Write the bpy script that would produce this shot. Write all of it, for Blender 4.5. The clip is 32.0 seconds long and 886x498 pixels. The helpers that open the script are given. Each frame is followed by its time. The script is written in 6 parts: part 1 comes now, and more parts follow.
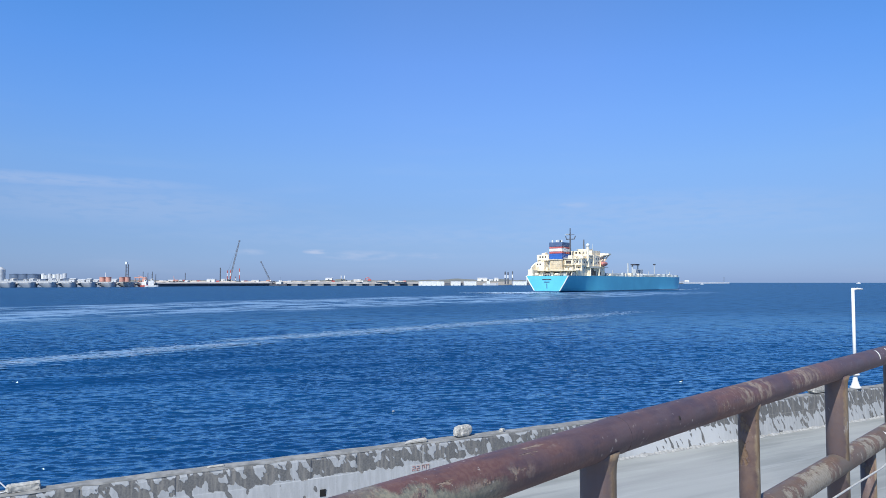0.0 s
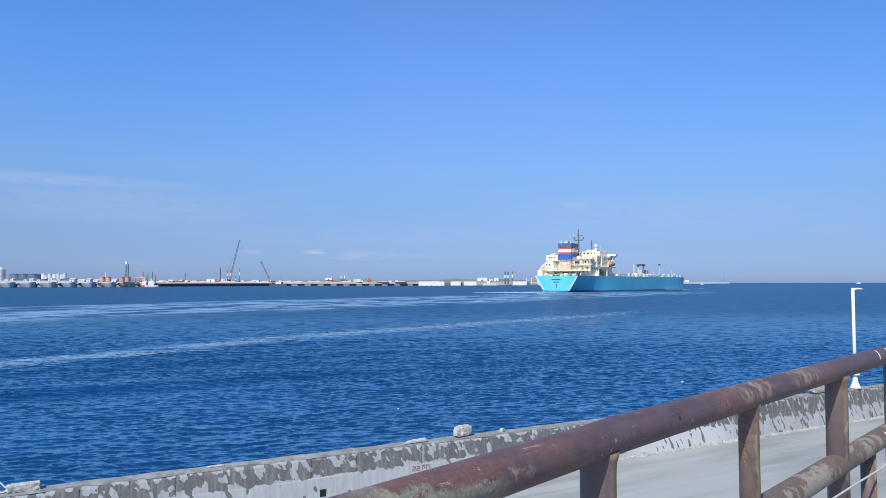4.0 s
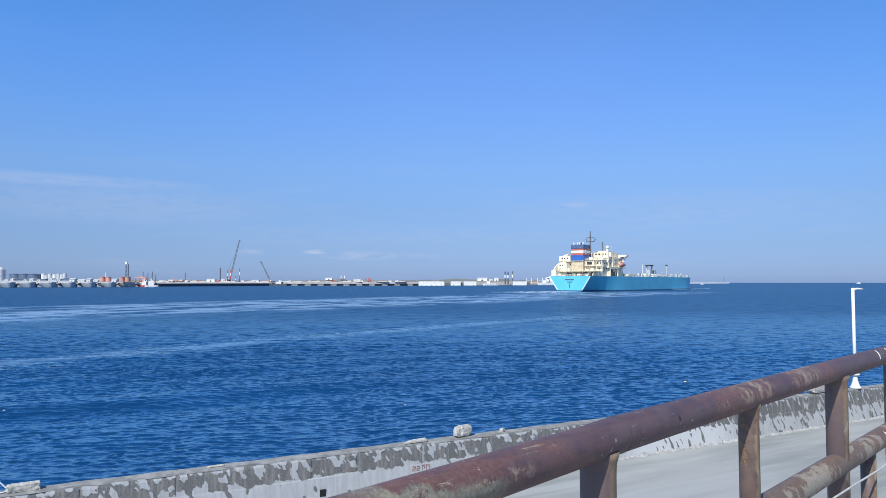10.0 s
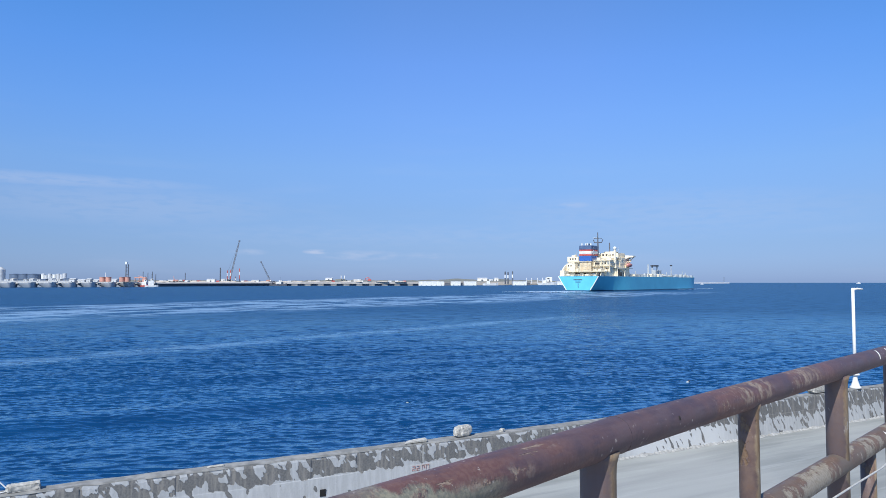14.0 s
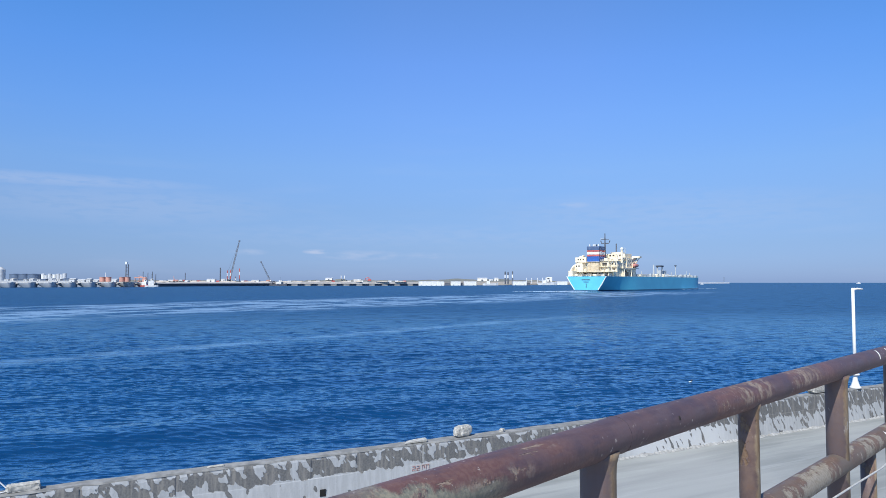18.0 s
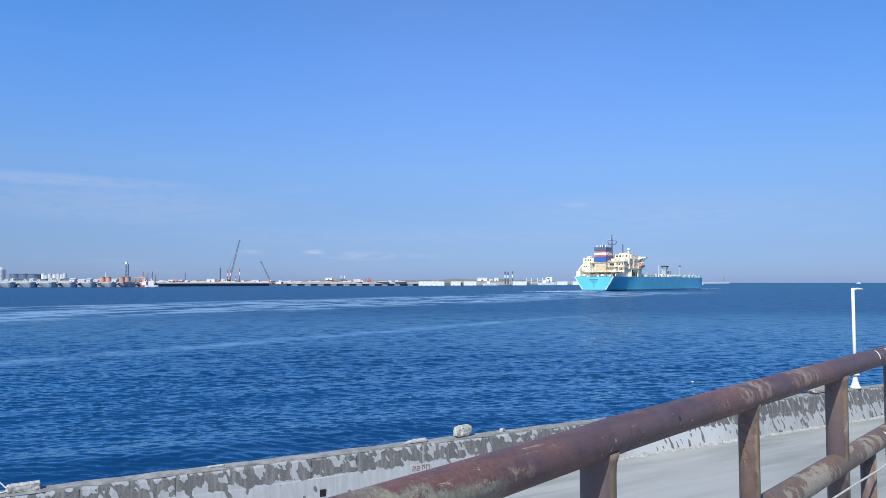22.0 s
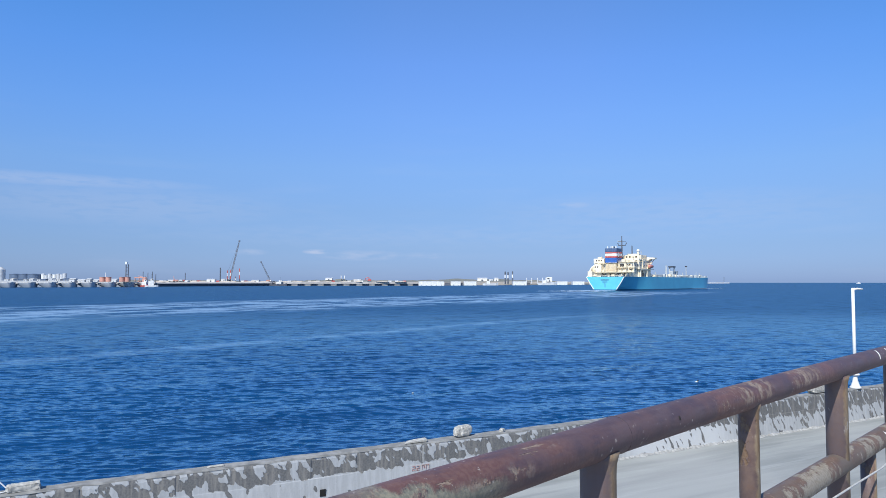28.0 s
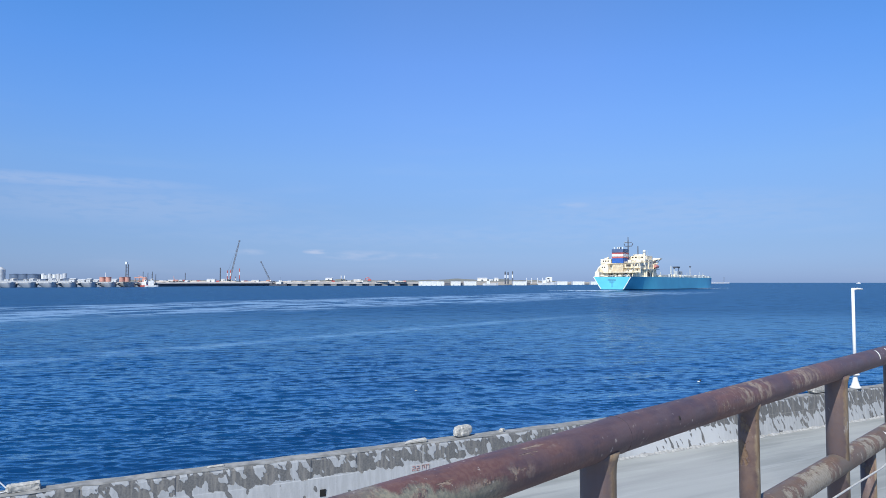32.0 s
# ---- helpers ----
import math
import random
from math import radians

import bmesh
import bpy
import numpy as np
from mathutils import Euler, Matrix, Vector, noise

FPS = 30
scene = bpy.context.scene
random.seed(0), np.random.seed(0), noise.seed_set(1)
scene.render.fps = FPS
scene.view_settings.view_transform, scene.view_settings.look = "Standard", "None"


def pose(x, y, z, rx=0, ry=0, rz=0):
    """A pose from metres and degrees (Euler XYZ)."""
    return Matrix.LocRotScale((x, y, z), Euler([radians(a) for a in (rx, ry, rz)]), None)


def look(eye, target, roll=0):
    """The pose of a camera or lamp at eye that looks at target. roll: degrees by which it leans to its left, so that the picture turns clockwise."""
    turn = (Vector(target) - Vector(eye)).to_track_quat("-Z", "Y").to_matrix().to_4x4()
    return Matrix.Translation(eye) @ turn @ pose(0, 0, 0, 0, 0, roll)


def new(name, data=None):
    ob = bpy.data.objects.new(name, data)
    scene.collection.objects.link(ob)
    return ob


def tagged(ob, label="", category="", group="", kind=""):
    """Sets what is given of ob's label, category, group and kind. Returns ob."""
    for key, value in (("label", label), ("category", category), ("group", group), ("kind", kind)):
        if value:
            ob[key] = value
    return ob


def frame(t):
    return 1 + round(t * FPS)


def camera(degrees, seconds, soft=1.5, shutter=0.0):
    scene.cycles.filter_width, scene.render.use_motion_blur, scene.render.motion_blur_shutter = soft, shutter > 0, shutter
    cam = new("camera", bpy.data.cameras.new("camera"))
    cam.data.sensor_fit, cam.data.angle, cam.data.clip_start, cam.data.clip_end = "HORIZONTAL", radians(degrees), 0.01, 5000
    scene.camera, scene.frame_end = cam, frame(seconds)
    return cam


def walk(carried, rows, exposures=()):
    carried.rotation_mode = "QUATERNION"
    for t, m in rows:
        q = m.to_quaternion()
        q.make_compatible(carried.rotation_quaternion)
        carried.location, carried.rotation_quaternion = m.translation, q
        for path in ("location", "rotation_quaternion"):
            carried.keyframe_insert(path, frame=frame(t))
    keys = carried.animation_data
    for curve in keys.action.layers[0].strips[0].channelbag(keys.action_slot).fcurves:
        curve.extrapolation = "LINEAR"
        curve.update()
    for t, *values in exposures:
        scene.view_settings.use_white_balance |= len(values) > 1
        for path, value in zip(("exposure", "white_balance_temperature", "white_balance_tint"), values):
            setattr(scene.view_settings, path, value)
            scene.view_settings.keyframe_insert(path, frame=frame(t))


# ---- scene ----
cam = camera(65.04, 32.0, soft=0.75)
EYE = 7.5
CAM_POSE = look((0, 0, EYE), (0, 1000, EYE + 47.15))
walk(cam, [(0.0, CAM_POSE), (32.0, CAM_POSE)], exposures=[(0.0, 0.0), (32.0, 0.0)])

# ---- world and sun ----
SUN_ELEV, SUN_AZ = 44.0, 207.5          # azimuth clockwise from +y, towards the sun
world = bpy.data.worlds.new("world")
scene.world = world
world.use_nodes = True
wn, wl = world.node_tree.nodes, world.node_tree.links
wn.clear()
sky = wn.new("ShaderNodeTexSky")
sky.sky_type, sky.sun_disc = "NISHITA", False
sky.sun_elevation, sky.sun_rotation = radians(SUN_ELEV), radians(SUN_AZ)
sky.altitude, sky.air_density, sky.dust_density, sky.ozone_density = 0, 1.0, 0.2, 5.0
bg = wn.new("ShaderNodeBackground")
bg.inputs["Strength"].default_value = 0.22
wout = wn.new("ShaderNodeOutputWorld")
# the blue cast of the sea air, by elevation
wgeo = wn.new("ShaderNodeTexCoord")
wsep = wn.new("ShaderNodeSeparateXYZ")
wl.new(wgeo.outputs["Generated"], wsep.inputs[0])
wramp = wn.new("ShaderNodeValToRGB")
wramp.color_ramp.interpolation = "LINEAR"
SKY_CAST = ((0.0, (0.33, 0.48, 1.0)), (0.05, (0.448, 0.558, 0.905)), (0.10, (0.588, 0.683, 0.945)), (0.16, (0.765, 0.885, 1.14)), (0.23, (0.87, 1.05, 1.40)), (0.30, (0.935, 1.17, 1.60)), (0.38, (0.97, 1.255, 1.67)), (0.8, (0.9, 1.0, 1.2)))
for i, (p, c) in enumerate(SKY_CAST):
    e = wramp.color_ramp.elements[i] if i < 2 else wramp.color_ramp.elements.new(p)
    e.position, e.color = p, (*[v / 2 for v in c], 1)
wl.new(wsep.outputs[2], wramp.inputs[0])
wmul = wn.new("ShaderNodeMix")
wmul.data_type, wmul.blend_type = "RGBA", "MULTIPLY"
wmul.inputs[0].default_value = 1.0
wl.new(sky.outputs[0], wmul.inputs[6])
wl.new(wramp.outputs[0], wmul.inputs[7])
# thin low cloud wisps
wmap = wn.new("ShaderNodeMapping")
wmap.inputs["Scale"].default_value = (3.0, 3.0, 22.0)
wmap.inputs["Location"].default_value = (0.35, 0.1, 0.0)
wl.new(wgeo.outputs["Generated"], wmap.inputs["Vector"])
wnoise = wn.new("ShaderNodeTexNoise")
wnoise.inputs["Scale"].default_value, wnoise.inputs["Detail"].default_value = 2.0, 7.0
wl.new(wmap.outputs[0], wnoise.inputs["Vector"])
wcloud = wn.new("ShaderNodeMapRange")
wcloud.interpolation_type = "SMOOTHSTEP"
wcloud.inputs["From Min"].default_value, wcloud.inputs["From Max"].default_value = 0.5, 0.78
wcloud.inputs["To Max"].default_value = 0.10
wl.new(wnoise.outputs["Fac"], wcloud.inputs["Value"])
# the few low clouds: soft patches on the sky, broken up by noise
wmap2 = wn.new("ShaderNodeMapping")
wmap2.inputs["Scale"].default_value = (9.0, 9.0, 42.0)
wmap2.inputs["Location"].default_value = (2.3, 0.6, 0.0)
wl.new(wgeo.outputs["Generated"], wmap2.inputs["Vector"])
wpuff = wn.new("ShaderNodeTexNoise")
wpuff.inputs["Scale"].default_value, wpuff.inputs["Detail"].default_value = 4.0, 6.0
wl.new(wmap2.outputs[0], wpuff.inputs["Vector"])


def wmath(op, p, q, clamp=False):
    m = wn.new("ShaderNodeMath")
    m.operation, m.use_clamp = op, clamp
    for v, i in ((p, 0), (q, 1)):
        if isinstance(v, float):
            m.inputs[i].default_value = v
        else:
            wl.new(v, m.inputs[i])
    return m.outputs[0]


wpf = None
for cx, cz, sx_, sz_, strength, broken in ((-0.180, 0.0425, 0.020, 0.0042, 0.95, 0.42), (-0.115, 0.0375, 0.070, 0.0085, 0.40, 0.45), (-0.03, 0.0365, 0.06, 0.0065, 0.24, 0.45), (-0.27, 0.041, 0.028, 0.0055, 0.34, 0.44),
                                           (-0.50, 0.128, 0.20, 0.010, 0.30, 0.30), (-0.42, 0.10, 0.22, 0.030, 0.20, 0.30), (0.185, 0.108, 0.030, 0.006, 0.34, 0.40), (0.30, 0.095, 0.28, 0.035, 0.16, 0.36), (0.0, 0.065, 0.5, 0.02, 0.12, 0.40)):
    ex = wmath("POWER", wmath("ABSOLUTE", wmath("DIVIDE", wmath("SUBTRACT", wsep.outputs[0], cx), sx_), 0.0), 2.0)
    ez = wmath("POWER", wmath("ABSOLUTE", wmath("DIVIDE", wmath("SUBTRACT", wsep.outputs[2], cz), sz_), 0.0), 2.0)
    near = wmath("SUBTRACT", 1.0, wmath("ADD", ex, ez), True)
    fluff = wmath("MULTIPLY", wmath("SUBTRACT", wpuff.outputs["Fac"], broken - 0.10), 3.2, True)
    spot = wmath("MULTIPLY", wmath("MULTIPLY", near, fluff), strength)
    wpf = spot if wpf is None else wmath("MAXIMUM", wpf, spot)
wmix = wn.new("ShaderNodeMix")
wmix.data_type = "RGBA"
wlow = wn.new("ShaderNodeMapRange")
wlow.interpolation_type = "SMOOTHSTEP"
wlow.inputs["From Min"].default_value, wlow.inputs["From Max"].default_value = 0.30, 0.02
wl.new(wsep.outputs[2], wlow.inputs["Value"])
wfac = wn.new("ShaderNodeMath")
wfac.operation = "MULTIPLY"
wl.new(wcloud.outputs[0], wfac.inputs[0])
wl.new(wlow.outputs[0], wfac.inputs[1])
wsum = wn.new("ShaderNodeMath")
wsum.operation = "MAXIMUM"
wl.new(wfac.outputs[0], wsum.inputs[0])
wl.new(wpf, wsum.inputs[1])
wl.new(wsum.outputs[0], wmix.inputs[0])
# slightly more haze away from the sea's open side
wside = wn.new("ShaderNodeMapRange")
wside.inputs["From Min"].default_value, wside.inputs["From Max"].default_value = -0.55, 0.55
wside.inputs["To Min"].default_value, wside.inputs["To Max"].default_value = 1.10, 0.965
wl.new(wsep.outputs[0], wside.inputs["Value"])
wtilt = wn.new("ShaderNodeVectorMath")
wtilt.operation = "SCALE"
wl.new(wmul.outputs[2], wtilt.inputs[0])
wl.new(wside.outputs[0], wtilt.inputs["Scale"])
wedge = wmath("MULTIPLY", wmath("MULTIPLY", wmath("SUBTRACT", wmath("ABSOLUTE", wmath("ADD", wsep.outputs[0], -0.06), 0.0), 0.12), 2.6, True), wmath("MULTIPLY", wmath("SUBTRACT", wsep.outputs[2], 0.12), 4.0, True))
wdeep = wn.new("ShaderNodeMix")
wdeep.data_type, wdeep.blend_type = "RGBA", "MULTIPLY"
wl.new(wedge, wdeep.inputs[0])
wl.new(wtilt.outputs[0], wdeep.inputs[6])
wdeep.inputs[7].default_value = (0.70, 0.95, 1.0, 1)
wl.new(wdeep.outputs[2], wmix.inputs[6])
wmix.inputs[7].default_value = (2.35, 2.75, 3.7, 1)
wl.new(wmix.outputs[2], bg.inputs["Color"])
wl.new(bg.outputs[0], wout.inputs["Surface"])

sun = new("sun", bpy.data.lights.new("sun", "SUN"))
sun.data.energy, sun.data.angle, sun.data.color = 5.0, radians(0.6), (1.0, 0.985, 0.915)
sa, se = radians(SUN_AZ), radians(SUN_ELEV)
TO_SUN = Vector((math.sin(sa) * math.cos(se), math.cos(sa) * math.cos(se), math.sin(se)))
sun.matrix_world = look(TO_SUN * 50, (0, 0, 0))


# ---- materials ----
def node_mat(name):
    m = bpy.data.materials.new(name)
    m.use_nodes = True
    nt = m.node_tree
    nt.nodes.clear()
    out = nt.nodes.new("ShaderNodeOutputMaterial")
    b = nt.nodes.new("ShaderNodeBsdfPrincipled")
    nt.links.new(b.outputs[0], out.inputs["Surface"])
    return m, nt, b


def noise_tex(nt, vec, scale, detail=5.0, rough=0.55, stretch=None):
    if stretch:
        mp = nt.nodes.new("ShaderNodeMapping")
        mp.inputs["Scale"].default_value = stretch
        nt.links.new(vec, mp.inputs["Vector"])
        vec = mp.outputs[0]
    n = nt.nodes.new("ShaderNodeTexNoise")
    n.inputs["Scale"].default_value, n.inputs["Detail"].default_value = scale, detail
    n.inputs["Roughness"].default_value = rough
    nt.links.new(vec, n.inputs["Vector"])
    return n.outputs["Fac"]


def ramp(nt, fac, lo, hi):
    r = nt.nodes.new("ShaderNodeMapRange")
    r.interpolation_type = "SMOOTHSTEP"
    r.inputs["From Min"].default_value, r.inputs["From Max"].default_value = lo, hi
    nt.links.new(fac, r.inputs["Value"])
    return r.outputs["Result"]


def mix(nt, fac, a, b):
    m = nt.nodes.new("ShaderNodeMix")
    m.data_type = "RGBA"
    nt.links.new(fac, m.inputs[0])
    for v, i in ((a, 6), (b, 7)):
        if isinstance(v, tuple):
            m.inputs[i].default_value = (*v, 1)
        else:
            nt.links.new(v, m.inputs[i])
    return m.outputs[2]


def calc(nt, op, a, b=None, clamp=False):
    m = nt.nodes.new("ShaderNodeMath")
    m.operation, m.use_clamp = op, clamp
    for v, i in ((a, 0), (b, 1)):
        if v is None:
            continue
        if isinstance(v, (int, float)):
            m.inputs[i].default_value = v
        else:
            nt.links.new(v, m.inputs[i])
    return m.outputs[0]


def bump(nt, b, height, strength, dist):
    n = nt.nodes.new("ShaderNodeBump")
    n.inputs["Strength"].default_value, n.inputs["Distance"].default_value = strength, dist
    nt.links.new(height, n.inputs["Height"])
    nt.links.new(n.outputs[0], b.inputs["Normal"])


def obj_vec(nt):
    return nt.nodes.new("ShaderNodeTexCoord").outputs["Object"]


def world_vec(nt):
    return nt.nodes.new("ShaderNodeNewGeometry").outputs["Position"]


def surface(name, base, dark, scale, rough=0.7, metal=0.0, bump_d=0.01, lo=0.4, hi=0.65, big=0.15):
    """A plain painted or raw surface with stains at two scales."""
    m, nt, b = node_mat(name)
    v = obj_vec(nt)
    fine, coarse = noise_tex(nt, v, scale, 6), noise_tex(nt, v, scale * big, 3)
    c = mix(nt, ramp(nt, fine, lo, hi), dark, base)
    c = mix(nt, calc(nt, "MULTIPLY", ramp(nt, coarse, 0.42, 0.7), 0.5), c, dark)
    nt.links.new(c, b.inputs["Base Color"])
    b.inputs["Roughness"].default_value, b.inputs["Metallic"].default_value = rough, metal
    if bump_d:
        bump(nt, b, fine, 0.5, bump_d)
    return m


HULL = surface("hull_paint", (0.115, 0.50, 0.65), (0.10, 0.455, 0.61), 0.12, 0.45, bump_d=0)
BOOT = surface("boot_paint", (0.03, 0.12, 0.22), (0.02, 0.08, 0.15), 0.2, 0.5, bump_d=0)
CREAM = surface("cream_paint", (0.86, 0.78, 0.61), (0.78, 0.68, 0.50), 0.25, 0.55, bump_d=0)
# duller than CREAM, for the engine casing and its grilles
TAN = surface("tan_casing", (0.62, 0.53, 0.38), (0.52, 0.43, 0.30), 0.3, 0.6, bump_d=0)
FUNNEL_BLUE = surface("funnel_blue", (0.03, 0.12, 0.42), (0.03, 0.10, 0.33), 0.3, 0.5, bump_d=0)
FUNNEL_NAVY = surface("funnel_navy", (0.09, 0.14, 0.24), (0.07, 0.11, 0.20), 0.3, 0.5, bump_d=0)
RED = surface("red_paint", (0.56, 0.13, 0.11), (0.46, 0.10, 0.09), 0.4, 0.5, bump_d=0)
LIFEBOAT = surface("faded_lifeboat_red", (0.60, 0.25, 0.21), (0.52, 0.20, 0.17), 0.4, 0.5, bump_d=0)
# orange paled and dulled to carry the distance haze in its colour
ORANGE = surface("orange_paint", (0.62, 0.31, 0.235), (0.52, 0.26, 0.20), 0.3, 0.55, bump_d=0)
WHITE = surface("white_paint", (0.80, 0.80, 0.78), (0.66, 0.66, 0.64), 0.3, 0.5, bump_d=0)
DARK = surface("dark_steel", (0.05, 0.055, 0.065), (0.03, 0.03, 0.04), 0.4, 0.55, bump_d=0)
DECK_GREY = surface("deck_grey", (0.50, 0.54, 0.55), (0.40, 0.43, 0.44), 0.3, 0.7, bump_d=0)
PALE_CONCRETE = surface("pale_concrete", (0.68, 0.67, 0.65), (0.55, 0.54, 0.52), 0.15, 0.9, bump_d=0)
GREY_CONCRETE = surface("grey_concrete", (0.36, 0.35, 0.33), (0.25, 0.24, 0.23), 0.15, 0.9, bump_d=0)
PIER_CONCRETE = surface("pier_concrete", (0.47, 0.495, 0.52), (0.37, 0.395, 0.42), 0.1, 0.9, bump_d=0)
SAND = surface("sandy_ground", (0.46, 0.40, 0.33), (0.33, 0.30, 0.25), 0.02, 0.95, bump_d=0)
SCRUB = surface("scrub_ground", (0.22, 0.22, 0.20), (0.15, 0.16, 0.15), 0.03, 0.95, bump_d=0)
TANK_BLUE = surface("tank_slate", (0.12, 0.17, 0.25), (0.09, 0.13, 0.20), 0.1, 0.6, bump_d=0)
# dark steel with distance haze mixed into its colour, also used close by
SHORE_STEEL = surface("haze_paled_steel", (0.13, 0.14, 0.17), (0.09, 0.10, 0.12), 0.3, 0.7, bump_d=0)
# boom steel greyed further, the haze painted into its base colour
CRANE_STEEL = surface("hazed_crane_steel", (0.22, 0.24, 0.27), (0.17, 0.18, 0.21), 0.3, 0.7, bump_d=0)
APRON = surface("dusty_apron_concrete", (0.55, 0.52, 0.48), (0.43, 0.40, 0.37), 0.08, 0.92, bump_d=0)
SAND_HEAP = surface("pale_sand", (0.58, 0.51, 0.42), (0.46, 0.40, 0.33), 0.2, 0.95, bump_d=0)
# WHITE dimmed for the far tanks and sheds, haze put into the colour
DULL_WHITE = surface("haze_dulled_white", (0.58, 0.60, 0.61), (0.46, 0.48, 0.50), 0.2, 0.7, bump_d=0)
# brown-black for ship windows and for the shade painted into openings
SHIP_GLASS = surface("dim_ship_openings", (0.085, 0.070, 0.058), (0.05, 0.045, 0.04), 0.6, 0.35, bump_d=0)
WINDOW = surface("window_glass", (0.03, 0.035, 0.04), (0.02, 0.02, 0.025), 1.0, 0.1, bump_d=0)


def make_water():
    """Deep blue water body under a rippled, mirroring skin."""
    m = bpy.data.materials.new("sea_water")
    m.use_nodes = True
    nt = m.node_tree
    nt.nodes.clear()
    out = nt.nodes.new("ShaderNodeOutputMaterial")
    ov, wv = obj_vec(nt), world_vec(nt)
    sx = nt.nodes.new("ShaderNodeSeparateXYZ")
    nt.links.new(wv, sx.inputs[0])
    # the ship's pale wake: streaks along its track, in coordinates along and across it
    tilt = nt.nodes.new("ShaderNodeMapping")
    tilt.inputs["Rotation"].default_value = (0, 0, radians(37.3))
    nt.links.new(wv, tilt.inputs["Vector"])
    ts = nt.nodes.new("ShaderNodeSeparateXYZ")
    nt.links.new(tilt.outputs[0], ts.inputs[0])
    wob = calc(nt, "MULTIPLY", calc(nt, "SUBTRACT", noise_tex(nt, tilt.outputs[0], 0.02, 4), 0.5), 50.0)
    off = calc(nt, "ABSOLUTE", calc(nt, "ADD", calc(nt, "ADD", ts.outputs[0], 184.0), wob))
    band = calc(nt, "SUBTRACT", 1.0, ramp(nt, off, 30.0, 54.0))
    streaks = noise_tex(nt, tilt.outputs[0], 0.10, 8, 0.72, (1.0, 0.30, 1.0))
    band = calc(nt, "MULTIPLY", calc(nt, "MULTIPLY", band, ramp(nt, ts.outputs[1], 560.0, 430.0)), ramp(nt, streaks, 0.44, 0.54))
    slick = ramp(nt, noise_tex(nt, wv, 0.03, 8, 0.72, (0.4, 1.3, 1.0)), 0.40, 0.62)
    deep = mix(nt, slick, DEEP_A, DEEP_B)
    col = mix(nt, calc(nt, "MULTIPLY", calc(nt, "MULTIPLY", band, ramp(nt, noise_tex(nt, tilt.outputs[0], 0.30, 6, 0.7, (1.0, 0.16, 1.0)), 0.36, 0.50)), 0.72), deep, (0.29, 0.43, 0.60))
    # an older, spread-out boat wake on a slightly bent line
    yy = sx.outputs[1]
    line = calc(nt, "ADD", calc(nt, "MULTIPLY", yy, calc(nt, "ADD", calc(nt, "MULTIPLY", yy, 0.00046), 0.708)), -88.3)
    away = calc(nt, "ABSOLUTE", calc(nt, "ADD", calc(nt, "SUBTRACT", sx.outputs[0], line), calc(nt, "MULTIPLY", calc(nt, "SUBTRACT", noise_tex(nt, wv, 0.06, 4), 0.5), 7.0)))
    trail = calc(nt, "SUBTRACT", 1.0, ramp(nt, away, 0.5, 5.0))
    trail = calc(nt, "MULTIPLY", trail, ramp(nt, noise_tex(nt, wv, 0.5, 5, 0.6, (0.35, 1.0, 1.0)), 0.3, 0.7))
    col = mix(nt, calc(nt, "MULTIPLY", calc(nt, "MULTIPLY", trail, ramp(nt, yy, 185.0, 115.0)), 0.72), col, (0.19, 0.34, 0.51))
    # small ripples near by, broader wave groups on the open water
    dist = sx.outputs[1]
    w0, w1, w2 = ramp(nt, dist, 34.0, 75.0), ramp(nt, dist, 80.0, 190.0), ramp(nt, dist, 220.0, 700.0)
    def ripples(scale, sy, lift):
        return calc(nt, "MULTIPLY", noise_tex(nt, ov, scale, 3, 0.6, (0.5, sy, 1.0)), lift)
    near = calc(nt, "ADD", ripples(4.2, 1.1, 0.035), ripples(1.7, 1.1, 0.06))
    middle = calc(nt, "ADD", ripples(2.6, 0.8, 0.06), ripples(1.2, 0.7, 0.16))
    farther = calc(nt, "ADD", ripples(1.0, 0.5, 0.2), ripples(0.34, 0.4, 0.7))
    def blend(f, p, q):
        return calc(nt, "ADD", calc(nt, "MULTIPLY", p, calc(nt, "SUBTRACT", 1.0, f)), calc(nt, "MULTIPLY", q, f))
    h = blend(w1, blend(w0, near, middle), farther)
    n = nt.nodes.new("ShaderNodeBump")
    n.inputs["Distance"].default_value = 1.0
    nt.links.new(calc(nt, "SUBTRACT", RIPPLE, calc(nt, "MULTIPLY", w2, RIPPLE * 0.55)), n.inputs["Strength"])
    nt.links.new(h, n.inputs["Height"])
    body = nt.nodes.new("ShaderNodeBsdfDiffuse")
    nt.links.new(col, body.inputs["Color"])
    nt.links.new(n.outputs[0], body.inputs["Normal"])
    skin = nt.nodes.new("ShaderNodeBsdfGlossy")
    nt.links.new(calc(nt, "ADD", calc(nt, "ADD", calc(nt, "MULTIPLY", w1, 0.10), calc(nt, "MULTIPLY", w0, 0.04)), 0.09), skin.inputs["Roughness"])
    skin.inputs["Color"].default_value = SKIN
    nt.links.new(n.outputs[0], skin.inputs["Normal"])
    fr = nt.nodes.new("ShaderNodeFresnel")
    fr.inputs["IOR"].default_value = 1.333
    nt.links.new(n.outputs[0], fr.inputs["Normal"])
    f = fr.outputs[0]
    # cat's paws: ruffled and smooth patches of the open water
    paws = blend(w1, noise_tex(nt, ov, 1.5, 4, 0.6, (0.30, 0.62, 1.0)), noise_tex(nt, ov, 0.62, 5, 0.62, (0.30, 0.36, 1.0)))
    paws = calc(nt, "ADD", calc(nt, "MULTIPLY", ramp(nt, paws, 0.38, 0.54), 0.78), 0.42)
    f = calc(nt, "MULTIPLY", f, blend(w0, 1.0, paws))
